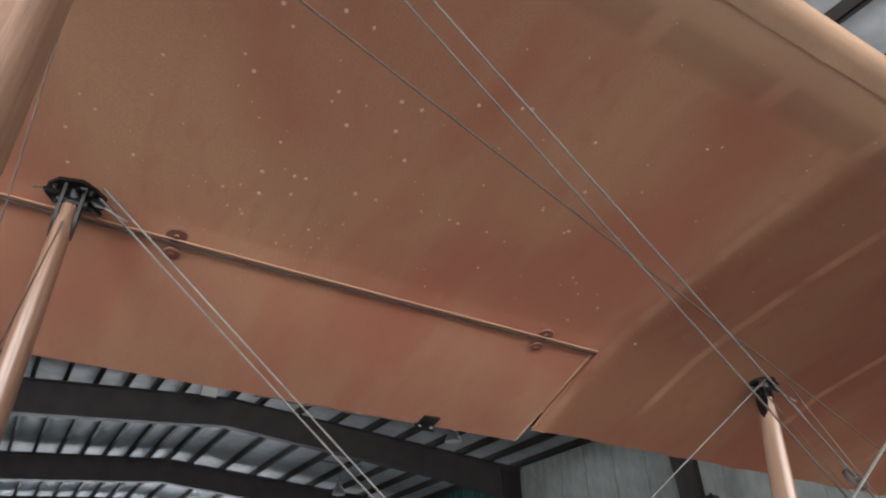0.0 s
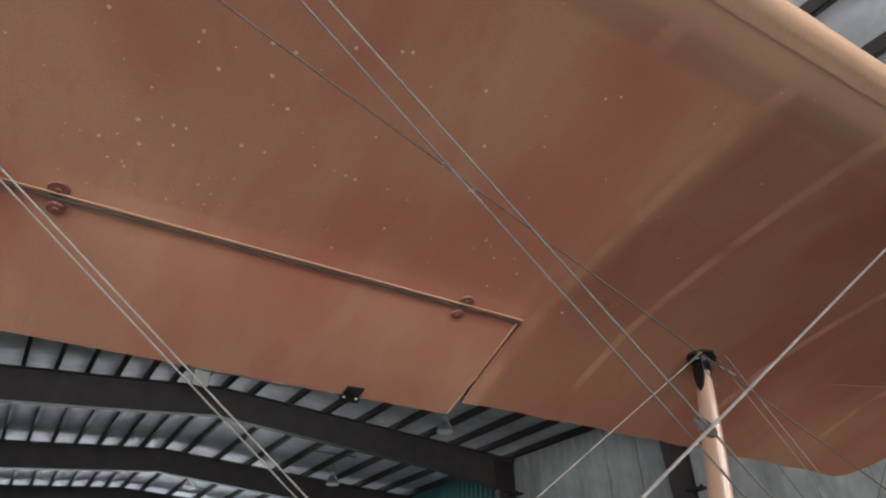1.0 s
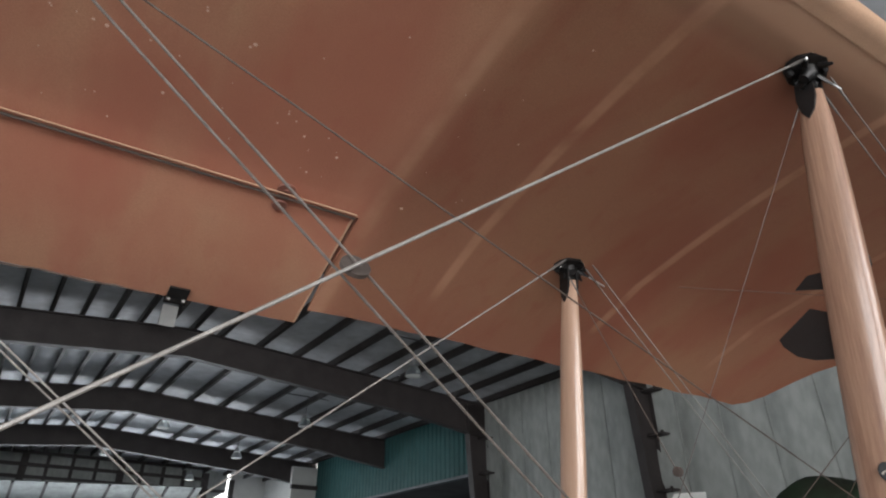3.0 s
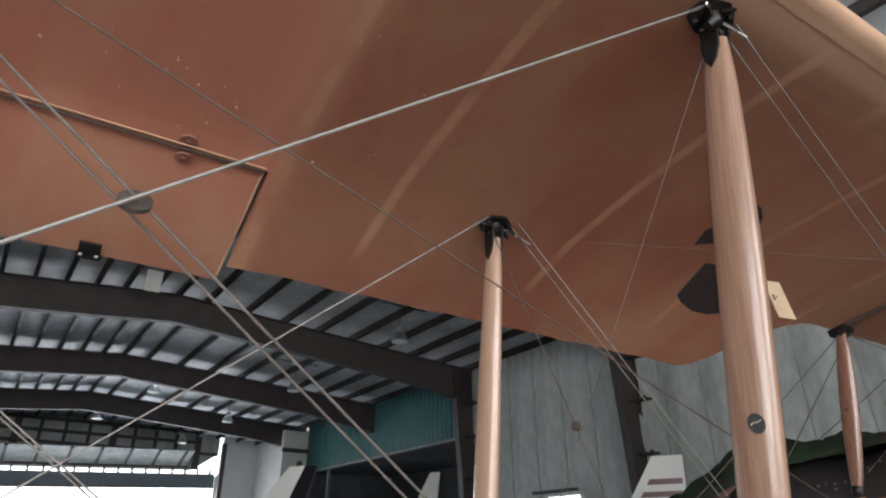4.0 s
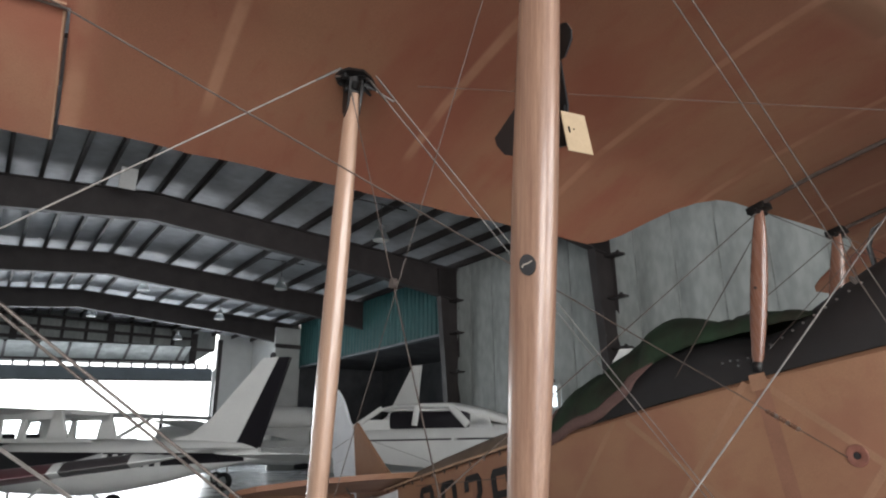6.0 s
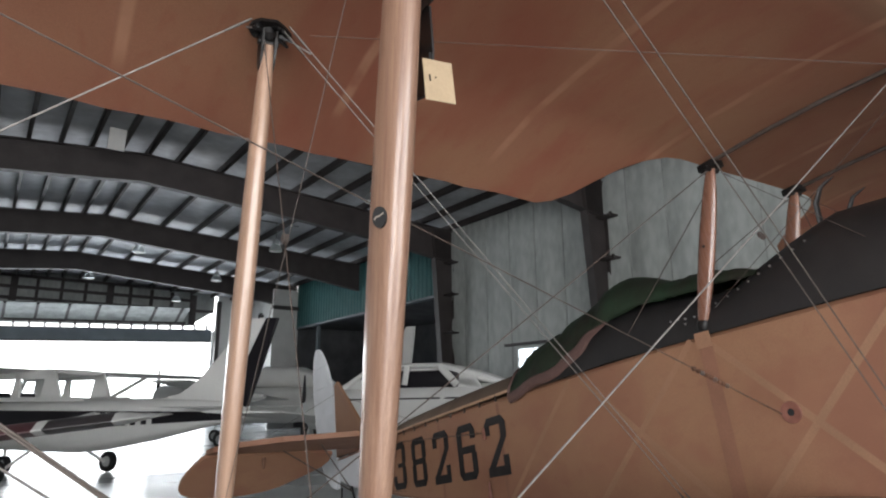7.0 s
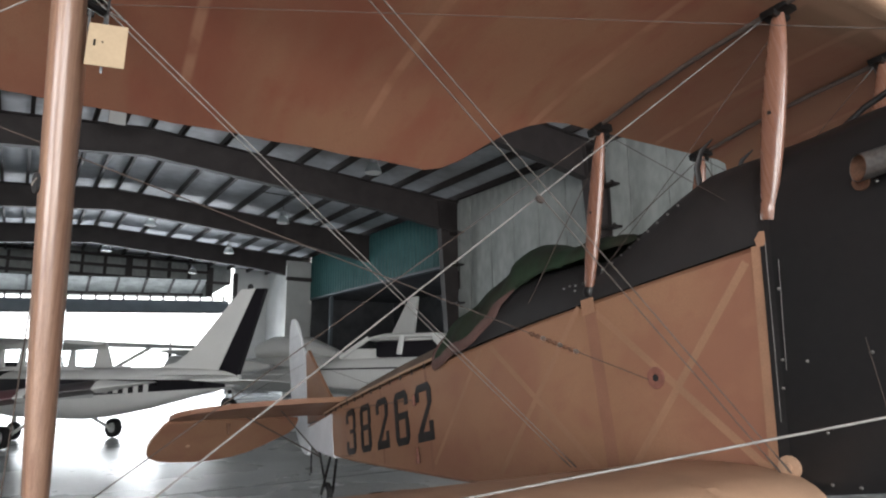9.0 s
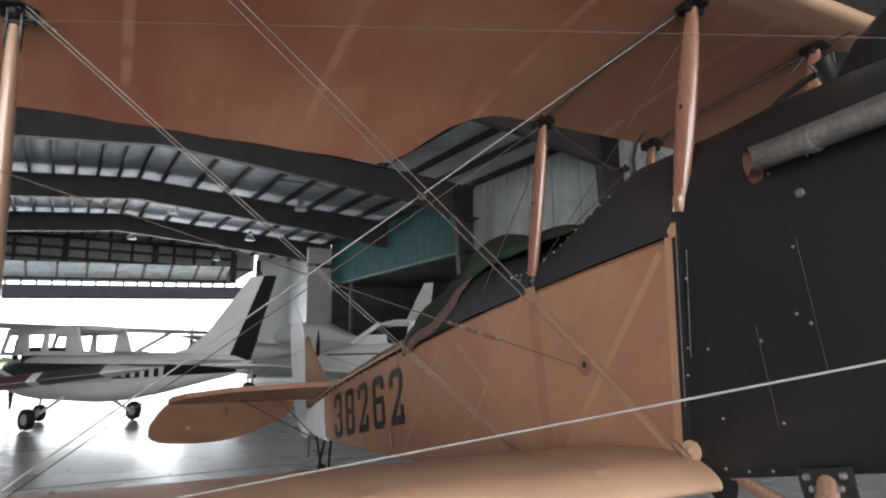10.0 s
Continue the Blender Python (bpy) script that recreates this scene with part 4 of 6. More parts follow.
part("card_rivet", rod([(-2.278, -0.115, 0.046), (-2.278, -0.117, 0.046)], 0.0015, 6), FITTING, asi)
part("clamp", rod([(-2.345, -0.10, 0.15), (-2.278, -0.06, 0.15)], 0.008, 8), FITTING, asi, "dark clamp to the strut")
# ---- fuselage ----
FUS = [(-0.1, 0.335, 0.0, -0.865), (0.85, 0.337, 0.0, -0.865), (1.6, 0.335, 0.0, -0.80), (2.4, 0.322, 0.0, -0.70), (3.2, 0.285, 0.0, -0.60), (4.1, 0.235, 0.0, -0.485), (5.0, 0.135, 0.0, -0.36), (5.55, 0.06, 0.0, -0.27), (5.85, 0.018, 0.0, -0.20)]


SILL = [(-0.1, -0.088), (0.0, -0.084), (0.45, -0.060), (0.85, -0.043), (1.4, -0.024), (2.2, -0.022), (2.6, 0.0)]


def fus_ring(y, shear=0.0):
    w, t, b = lerp(FUS, y)
    t += lerp(SILL, y)[0]
    r = min(0.02, w * 0.4)
    pts = [(-w, b + r), (-w, b * 0.75), (-w - 0.004, b * 0.5), (-w, b * 0.25), (-w, t - r), (-w + r, t), (w - r, t), (w, t - r), (w, b * 0.5), (w, b + r), (w - r, b), (-w + r, b)]
    return [(x, y + shear * (-z), z) for x, z in pts]


bm = bmesh.new()
loft(bm, [fus_ring(y, 0.205 * max(0, 1 - (y + 0.015) / 0.65)) for y in (-0.015, 0.12, 0.25, 0.5, 0.85, 1.2, 1.6, 2.0, 2.4, 2.8, 3.2, 3.6, 4.1, 4.5, 5.0, 5.55, 5.85)])
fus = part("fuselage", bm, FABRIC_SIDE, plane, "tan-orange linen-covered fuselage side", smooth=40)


def side_x(y):
    return -lerp(FUS, y)[0] - 0.004


def side_strip(a, b, width, mat, name, label="", proud=0.0015):
    """A tape on the starboard side between two points of (y, z)."""
    (y0, z0), (y1, z1) = a, b
    d = Vector((y1 - y0, z1 - z0)).normalized()
    n = Vector((-d.y, d.x)) * width / 2
    bm = bmesh.new()
    rows = []
    for k in range(9):
        u = k / 8
        y, z = y0 + (y1 - y0) * u, z0 + (z1 - z0) * u
        rows.append([(side_x(y) - proud, y + n.x, z + n.y), (side_x(y) - proud, y - n.x, z - n.y)])
    loft(bm, rows, caps=False, closed=False)
    return part(name, bm, mat, fus, label, smooth=0)


SEAM = material("linen_seam", (0.27, 0.13, 0.080), 0.6, var=0.2, scale=5, bump=0.05)
PALE_SEAM = material("pale_linen_seam", (0.335, 0.182, 0.108), 0.6, var=0.2, scale=5, bump=0.05)
side_strip((0.85, -0.05), (0.88, -0.84), 0.07, SEAM, "seam_tape", "darker vertical seam tape")
side_strip((0.030, -0.09), (0.172, -0.78), 0.035, PALE_SEAM, "edge_tape", "pale edge tape beside the cowling")
for a, b in (((0.18, -0.80), (0.83, -0.09)), ((0.08, -0.13), (0.83, -0.80)), ((0.92, -0.05), (1.70, -0.72)), ((0.92, -0.78), (1.66, -0.06)), ((1.75, -0.05), (2.42, -0.62))):
    side_strip(a, b, 0.03, PALE_SEAM, "brace_shadow_tape", "faint taut line where bracing presses the linen", 0.0009)
side_strip((2.45, -0.04), (2.45, -0.66), 0.03, SEAM, "seam_tape")
side_strip((3.25, -0.04), (3.25, -0.56), 0.03, SEAM, "seam_tape")
side_strip((4.22, -0.03), (4.22, -0.46), 0.03, PALE_SEAM, "seam_tape")

# grommet where the control cable enters
bm = bmesh.new()
loft(bm, [[(-0.342 - h, 0.565 + r * math.cos(k * math.pi / 10), -0.43 + r * math.sin(k * math.pi / 10)) for k in range(20)] for r, h in ((0.043, 0.0), (0.041, 0.003), (0.018, 0.004), (0.013, 0.001))], caps=False)
gr = part("grommet", bm, WASHER, fus, "dark red leather cable grommet")
bm = bmesh.new()
plate(bm, disc_outline(0.014, 14), (-0.343, 0.565, -0.43), (0, 1, 0), (0, 0, 1), 0.003)
part("grommet_hole", bm, RUBBER, gr)

# numerals, one by one, in square stencil strokes on a unit cell
TOP = [(0.16, 1.0), (0.84, 1.0), (1.0, 0.88), (1.0, 0.86), (0.0, 0.86), (0.0, 0.88)]
FOOT = [(0.0, 0.14), (1.0, 0.14), (1.0, 0.12), (0.84, 0.0), (0.16, 0.0), (0.0, 0.12)]


def bar(x0, x1, y0, y1):
    return [(x0, y0), (x1, y0), (x1, y1), (x0, y1)]


GLYPHS = {
    "3": [TOP, FOOT, bar(0, 0.25, 0.70, 0.86), bar(0.74, 1, 0.55, 0.86), bar(0.40, 0.94, 0.46, 0.55), bar(0.74, 1, 0.14, 0.46), bar(0, 0.25, 0.14, 0.30)],
    "8": [TOP, FOOT, bar(0, 0.26, 0.57, 0.86), bar(0.74, 1, 0.57, 0.86), bar(0.05, 0.95, 0.45, 0.57), bar(0, 0.26, 0.14, 0.45), bar(0.74, 1, 0.14, 0.45)],
    "6": [TOP, FOOT, bar(0, 0.26, 0.14, 0.86), bar(0.74, 1, 0.72, 0.86), bar(0.26, 0.95, 0.47, 0.60), bar(0.74, 1, 0.14, 0.47)],
    "2": [TOP, bar(0, 0.25, 0.70, 0.86), bar(0.74, 1, 0.64, 0.86), [(0.74, 0.64), (1.0, 0.64), (0.36, 0.16), (0.05, 0.16)], bar(0, 1, 0, 0.16), bar(0.76, 1, 0.16, 0.33)],
}
for k, ch in enumerate("38262"):
    bm = bmesh.new()
    for piece in GLYPHS[ch]:
        low, top = [], []
        for u, v in piece:
            y = 4.111 - 0.369 * k - 0.245 * u
            z = -0.442 - 0.0085 * k + 0.362 * v
            low.append((side_x(y) - 0.0012, y, z))
            top.append((side_x(y) - 0.0032, y, z))
        loft(bm, [low, top])
    part("numeral", bm, NUMERAL, fus, "black painted serial numeral", smooth=0)

bm = bmesh.new()
loft(bm, [[(x * 1.02 + math.copysign(0.003, x), y, z * 1.01 - 0.012) for x, y, z in fus_ring(y)] for y in (4.62, 4.8, 5.0, 5.3, 5.55, 5.84)])
part("tail_panel", bm, RUDDER_WHITE, fus, "white doped tail end", smooth=40)

# rod and lever on the side near the tail
part("control_rod", rod([(-0.30, 2.62, -0.56), (-0.225, 4.30, -0.43)], 0.0035, 6), RUST, fus)
part("control_rod", rod([(-0.325, 2.62, -0.20), (-0.24, 4.15, -0.055)], 0.003, 6), DARK_CABLE, fus)
part("lever", rod([(-0.34, 2.62, -0.60), (-0.34, 2.62, -0.50)], [0.014, 0.006], 8), WASHER, fus, "small red-brown control lever")
part("lever", rod([(-0.335, 2.62, -0.24), (-0.335, 2.62, -0.17)], [0.012, 0.008], 8), WASHER, fus)

# rear turtle deck, grey-brown, with a pale lip
bm = bmesh.new()
rings = []
for y, h in ((2.10, 0.16), (2.6, 0.17), (3.2, 0.165), (3.9, 0.14), (4.5, 0.10), (4.95, 0.05)):
    w = lerp(FUS, y)[0] + 0.004
    rings.append([(-w + 2 * w * k / 10, y, 0.004 + h * math.sin(math.pi * k / 10) ** 0.75) for k in range(11)])
loft(bm, rings, caps=False, closed=False)
td = part("turtle_deck", bm, DECK, plane, "grey-brown rounded decking behind the cockpits", smooth=60)
part("deck_lip", rod([(-lerp(FUS, y)[0] - 0.006, y, 0.012) for y in (2.1, 2.7, 3.4, 4.2, 4.95)], 0.010, 6), EDGE_FABRIC, td, "pale lip along the decking")
for k in range(14):
    y = 2.25 + k * 0.2
    part("lacing_hook", cube(side_x(y) - 0.006, side_x(y) + 0.002, y, y + 0.012, -0.03, 0.02), DARK_CABLE, td, smooth=0)

# black nose cowling, sides and rounded top in one skin
TOPH = [(-1.75, 0.0), (-1.4, 0.06), (-0.9, 0.15), (-0.585, 0.215), (-0.39, 0.250), (-0.14, 0.268), (-0.01, 0.295), (0.1, 0.312), (0.24, 0.33)]
COWW = [(-1.75, 0.24), (-1.4, 0.31), (-0.9, 0.335), (-0.3, 0.341), (0.6, 0.341)]


def cowl_ring(y, shear):
    h, w = lerp(TOPH, y)[0], lerp(COWW, y)[0]
    pts = [(-w, -0.83), (-w, -0.6), (-w, -0.3), (-w, 0.0)]
    pts += [(-w * math.cos(math.pi * k / 16) ** 0.8 if k < 8 else w * abs(math.cos(math.pi * k / 16)) ** 0.8, h * math.sin(math.pi * k / 16) ** 0.85) for k in range(1, 16)]
    pts += [(w, 0.0), (w, -0.3), (w, -0.6), (w, -0.83), (w - 0.03, -0.87), (-w + 0.03, -0.87)]
    return [(x, y + shear * max(0.0, -z), z) for x, z in pts]


bm = bmesh.new()
loft(bm, [cowl_ring(y, s) for y, s in ((-1.75, 0), (-1.6, 0), (-1.4, 0), (-1.1, 0), (-0.9, 0), (-0.585, 0), (-0.39, 0), (-0.3, 0.01), (-0.2, 0.05), (-0.1, 0.13), (-0.012, 0.205))])
cowl = part("cowling", bm, BLACK_COWL, plane, "glossy black sheet-metal engine cowling", smooth=40)
bm = bmesh.new()
loft(bm, [[(p[0] * 1.012, p[1] + 0.004, p[2]) for p in cowl_ring(-0.012, 0.205)[:5]], [(p[0] * 1.012, p[1] - 0.035, p[2]) for p in cowl_ring(-0.012, 0.205)[:5]]], caps=False, closed=False)
part("edge_bead", bm, BLACK_METAL, cowl, "rolled black cowling edge", smooth=0)
part("bright_edge", rod([(-0.347, -0.028 + 0.205 * z, -z) for z in (0.09, 0.25, 0.45, 0.65)], 0.0011, 6), DULL_STEEL, cowl, "worn bright edge")
part("bright_edge", rod([(-0.344, -0.070 + 0.225 * z, -z) for z in (0.16, 0.3, 0.50)], 0.0010, 6), DULL_STEEL, cowl)
for y, z in ((-0.029, -0.487), (-0.026, -0.698), (-0.383, -0.272), (-0.342, -0.452), (-0.373, -0.486), (-0.073, -0.851), (0.047, -0.468), (0.07, -0.552), (-0.374, -0.043), (-0.494, -0.043), (-0.70, -0.28), (-0.70, -0.52), (-0.216, -0.50), (-0.22, -0.73), (0.005, -0.84), (-0.15, -0.852), (-0.006, -0.25)):
    bm = bmesh.new()
    x = -lerp(COWW, y)[0]
    tube(bm, [(x - 0.001, y, z), (x - 0.004, y, z), (x - 0.0065, y, z)], [0.0055, 0.0045, 0.002], 10)
    part("cowl_screw", bm, DULL_STEEL, cowl, "bright cowl fastener")
for y0, z0, y1, z1 in ((-0.211, -0.456, -0.203, -0.747), (-0.398, -0.25, -0.382, -0.62)):
    bm = bmesh.new()
    x = -lerp(COWW, y0)[0] - 0.0015
    tube(bm, [(x, y0, z0), (x, y1, z1)], 0.0008, 5)
    part("panel_seam", bm, DARK_CABLE, cowl, "thin worn panel edge")
part("plug", rod([(-0.335, -0.445, -0.135), (-0.346, -0.445, -0.135)], [0.015, 0.011], 12), DULL_STEEL, cowl, "dull metal plug")

# exhaust pipe with a strap, open at the end
pts = [Vector((-0.425, -0.375, -0.018)), Vector((-0.425, -0.50, -0.033)), Vector((-0.425, -0.75, -0.062)), Vector((-0.42, -1.1, -0.10)), Vector((-0.40, -1.5, -0.14))]


def pipe_wall(radius):
    """The pipe's skin, its open end cut askew so that the bore faces outwards."""
    rings = []
    for k, p in enumerate(pts):
        ring = [p + Vector((radius * math.cos(2 * math.pi * i / 20), 0, radius * math.sin(2 * math.pi * i / 20))) for i in range(20)]
        if k == 0:
            ring = [q + Vector((0, 1.1 * (q.x - p.x), 0)) for q in ring]
        rings.append(ring)
    return loft(bmesh.new(), rings, caps=False)


ex = part("exhaust_pipe", pipe_wall(0.036), PIPE, plane, "dull grey steel exhaust pipe, open at the end", smooth=60)
part("bore", pipe_wall(0.0335), RUST, ex, "rusty sooty pipe bore", smooth=60)
part("strap", rod([Vector((-0.425, -0.555, -0.043)), Vector((-0.425, -0.575, -0.045))], 0.039, 18), PIPE, ex)
part("bracket", rod([(-0.33, -0.80, -0.10), (-0.42, -0.80, -0.07)], 0.010, 8), PIPE, ex)
part("exhaust_boss", rod([(-0.335, -0.335, -0.03), (-0.348, -0.335, -0.03)], [0.026, 0.023], 16), RUST, cowl, "brown round cover plate")

# taller engine hood ahead of the filler
bm = bmesh.new()
loft(bm, [[(0.19 * s * math.copysign(abs(math.cos(math.pi * k / 14)) ** 0.5, -math.cos(math.pi * k / 14)), y, 0.05 + (h - 0.05) * math.sin(math.pi * k / 14) ** 0.5) for k in range(15)] for y, h, s in ((-0.52, 0.26, 0.8), (-0.60, 0.33, 0.9), (-0.75, 0.39, 1.0), (-1.2, 0.42, 1.0), (-1.7, 0.40, 1.0))])
part("engine_hood", bm, BLACK_COWL, plane, "raised black engine hood", smooth=50)

# filler cap and hose on the nose deck
part("filler_cap", rod([(0.0, -0.47, 0.22), (0.0, -0.47, 0.30), (0.0, -0.47, 0.36), (0.0, -0.47, 0.375)], [0.05, 0.045, 0.055, 0.035], 14), BLACK_METAL, plane, "knobbly black filler cap")
for k in range(5):
    a = k * 2 * math.pi / 5
    part("cap_lug", rod([(0.05 * math.cos(a), -0.47 + 0.05 * math.sin(a), 0.33), (0.065 * math.cos(a), -0.47 + 0.065 * math.sin(a), 0.36)], 0.008, 8), FITTING, plane, "wing nut lug")
part("hose", rod([(0, -0.14, 0.265), (0, -0.20, 0.305), (0, -0.28, 0.335), (0, -0.37, 0.35), (0, -0.44, 0.35)], 0.011, 8), BLACK_METAL, plane, "black hose to the filler")
part("deck_cap", rod([(0, -0.10, 0.26), (0, -0.10, 0.31)], [0.035, 0.03], 12), BLACK_METAL, plane, "round black deck cap")

# cockpit side coaming behind the cowling
DECK_TOP = [(-0.012, 0.295), (0.1, 0.312), (0.24, 0.33), (0.35, 0.306), (0.45, 0.278), (0.58, 0.232), (0.72, 0.172), (0.88, 0.18), (1.05, 0.23), (1.4, 0.30), (1.8, 0.20), (2.15, 0.06)]


def deck_side(y, z):
    """A point of the starboard decking at height z."""
    e, h = lerp(SILL, y)[0] - 0.002, lerp(DECK_TOP, y)[0]
    f = max(0.0, min(0.999, (z - e) / (h - e))) ** (1 / 0.85)
    return Vector((-0.341 * (1 - f * f) ** 0.4, y, z))


bm = bmesh.new()
rings = []
for y, h in DECK_TOP:
    w = 0.341
    ring = []
    for k in range(17):
        a = math.pi * k / 16
        cx = math.copysign(abs(math.cos(a)) ** 0.8, -math.cos(a))
        e = lerp(SILL, y)[0] - 0.002
        ring.append((w * cx, y, e + (h - e) * math.sin(a) ** 0.85))
    rings.append(ring)
loft(bm, rings, caps=False, closed=False)
dk = part("cockpit_decking", bm, LEATHER, plane, "black cockpit decking studded with bright fasteners", smooth=50)
studs = [(0.34 + 0.054 * k, 0.205 - 0.0155 * k) for k in range(11)]
studs += [(0.93, 0.055), (0.93, 0.03), (0.97, 0.065), (1.01, 0.065), (1.62, 0.085), (1.70, 0.06), (1.76, 0.052), (1.81, 0.045)]
for y, z in studs:
    p = deck_side(y, z)
    part("snap_fastener", rod([p + Vector((0.002, 0, 0)), p + Vector((-0.006, 0, 0.002))], [0.006, 0.004], 8), STEEL, dk, "bright snap fastener")
for x in (-0.13, 0.13):
    part("coaming_horn", rod([(x, 0.32, 0.28), (x, 0.31, 0.38), (x, 0.27, 0.44), (x, 0.21, 0.46)], [0.017, 0.016, 0.012, 0.004], 8, 0.6), LEATHER, plane, "curved black leather coaming horn")

# ---- centre-section struts ----
CABANE = material("red_brown_varnished_wood", (0.25, 0.125, 0.083), 0.26, var=0.25, scale=5, bump=0.03, fine=45, dark=(0.18, 0.082, 0.055), stretch=(14, 14, 0.5), coat=0.55)
for sg in (-1, 1):
    for yf, zf, yt, zt in ((-0.036, -0.012, FRONT_Y - 0.008, 0.635), (0.848, -0.012, CABANE_Y, 0.668)):
        a, b = Vector((sg * 0.335, yt, zt)), Vector((sg * 0.335, yf, zf))
        st = part("centre_strut", spindle(bmesh.new(), a, b, 0.035, 0.082, 0.042, 16, 14), CABANE, plane, "short red-brown varnished centre-section strut", smooth=60)
        bm = bmesh.new()
        spindle(bm, b + (a - b).normalized() * (0.07 if yf < 0.5 else 0.035), b - (a - b).normalized() * 0.01, 0.05, 0.052, 0.048, 12, 3)
        part("shoe", bm, CABANE if yf < 0.5 else FITTING, st, "strut shoe", smooth=50)
        bm = bmesh.new()
        box(bm, sg * 0.335 - 0.035, sg * 0.335 + 0.035, yt - 0.045, yt + 0.045, zt - 0.012, zt + 0.022, 0.006)
        tube(bm, [(sg * 0.335 - 0.045, yt, zt - 0.01), (sg * 0.335 + 0.045, yt, zt - 0.01)], 0.012, 10)
        part("clip_plate", bm, FITTING, st, "black spar clip", smooth=30)
        part("bolt_head", rod([a * 0.5 + b * 0.5 + Vector((-0.018, 0, 0)), a * 0.5 + b * 0.5 + Vector((-0.024, 0, 0))], 0.007, 10), FITTING, st)
    # cross-bracing and a strip along the centre section joint
    part("joint_rail", rod([(sg * 0.352, -0.45, 0.628), (sg * 0.352, -0.27, 0.638), (sg * 0.352, 0.05, 0.671), (sg * 0.352, 0.3, 0.683), (sg * 0.352, 0.585, 0.683)], 0.010, 8), DARK_CABLE, plane, "dark joint strip under the centre section")
    wire("cross_wire", (sg * 0.30, FRONT_Y + 0.02, 0.61), (sg * 0.31, 0.80, 0.05), 0.0016, DARK_CABLE, ends=0.06)
    wire("cross_wire", (sg * 0.30, CABANE_Y - 0.02, 0.64), (sg * 0.31, 0.05, 0.05), 0.0016, DARK_CABLE, ends=0.06)
wire("cross_wire", (-0.30, CABANE_Y + 0.02, 0.63), (-0.33, 1.35, 0.02), 0.0025, DARK_CABLE, "thin wire back to the cockpit side", ends=0.05)
wire("cross_wire", (0.30, CABANE_Y + 0.02, 0.63), (0.10, 1.30, 0.30), 0.0025, DARK_CABLE, ends=0.05)

# pale doubler tabs at the cowling corner, and the wing-root bolt
bm = bmesh.new()
plate(bm, [(-0.008, -0.10), (0.022, -0.10), (0.024, -0.070), (0.0, -0.050), (-0.016, -0.055)], (-0.346, 0.0, 0.0), (0, 1, 0), (0, 0, 1), 0.003)
part("corner_tab", bm, PALE_SEAM, fus, "pale linen corner tab", smooth=0)
bm = bmesh.new()
plate(bm, [(0.812, -0.10), (0.895, -0.10), (0.892, -0.028), (0.815, -0.032)], (-0.346, 0.0, 0.0), (0, 1, 0), (0, 0, 1), 0.003)
part("corner_tab", bm, PALE_SEAM, fus, "pale linen tab under the strut", smooth=0)
bm = bmesh.new()
plate(bm, disc_outline(0.035, 16), (-0.345, 0.118, -0.784), (0, 1, 0), (0, 0, 1), 0.016)
tube(bm, [(-0.345, 0.118, -0.784), (-0.372, 0.118, -0.784)], 0.012, 8)
part("root_fitting", bm, EDGE_FABRIC, fus, "pale wing-root wire fitting", smooth=30)

# ---- tail ----
def rounded(outline, times=2):
    """The outline with its corners cut again and again."""
    for _ in range(times):
        cut = []
        for (p, q), (r, s) in zip(outline, outline[1:] + outline[:1]):
            cut += [(p * 0.78 + r * 0.22, q * 0.78 + s * 0.22), (p * 0.22 + r * 0.78, q * 0.22 + s * 0.78)]
        outline = cut
    return outline


bm = bmesh.new()
out = [(5.86, -0.30), (5.95, -0.31), (6.15, -0.22), (6.36, 0.02), (6.47, 0.35), (6.53, 0.75), (6.54, 1.05), (6.50, 1.27), (6.42, 1.36), (6.30, 1.33), (6.12, 1.12), (5.99, 0.86), (5.92, 0.83), (5.90, 0.4), (5.88, 0.0)]
plate(bm, rounded(out), (0, 0, 0), (0, 1, 0), (0, 0, 1), 0.03)
rud = part("rudder", bm, RUDDER_WHITE, plane, "white doped rudder", smooth=0)
for z in (0.2, 0.5, 0.85, 1.1):
    part("rudder_rib", rod([(-0.016, 5.95 if z < 0.8 else 6.1, z), (-0.016, 6.46, z)], 0.006, 5), RUDDER_WHITE, rud)
bm = bmesh.new()
plate(bm, [(4.88, 0.02), (5.87, 0.02), (5.87, 0.80), (5.80, 0.83), (5.62, 0.66), (5.2, 0.27)], (0, 0, 0), (0, 1, 0), (0, 0, 1), 0.035)
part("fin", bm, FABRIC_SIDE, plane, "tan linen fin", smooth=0)
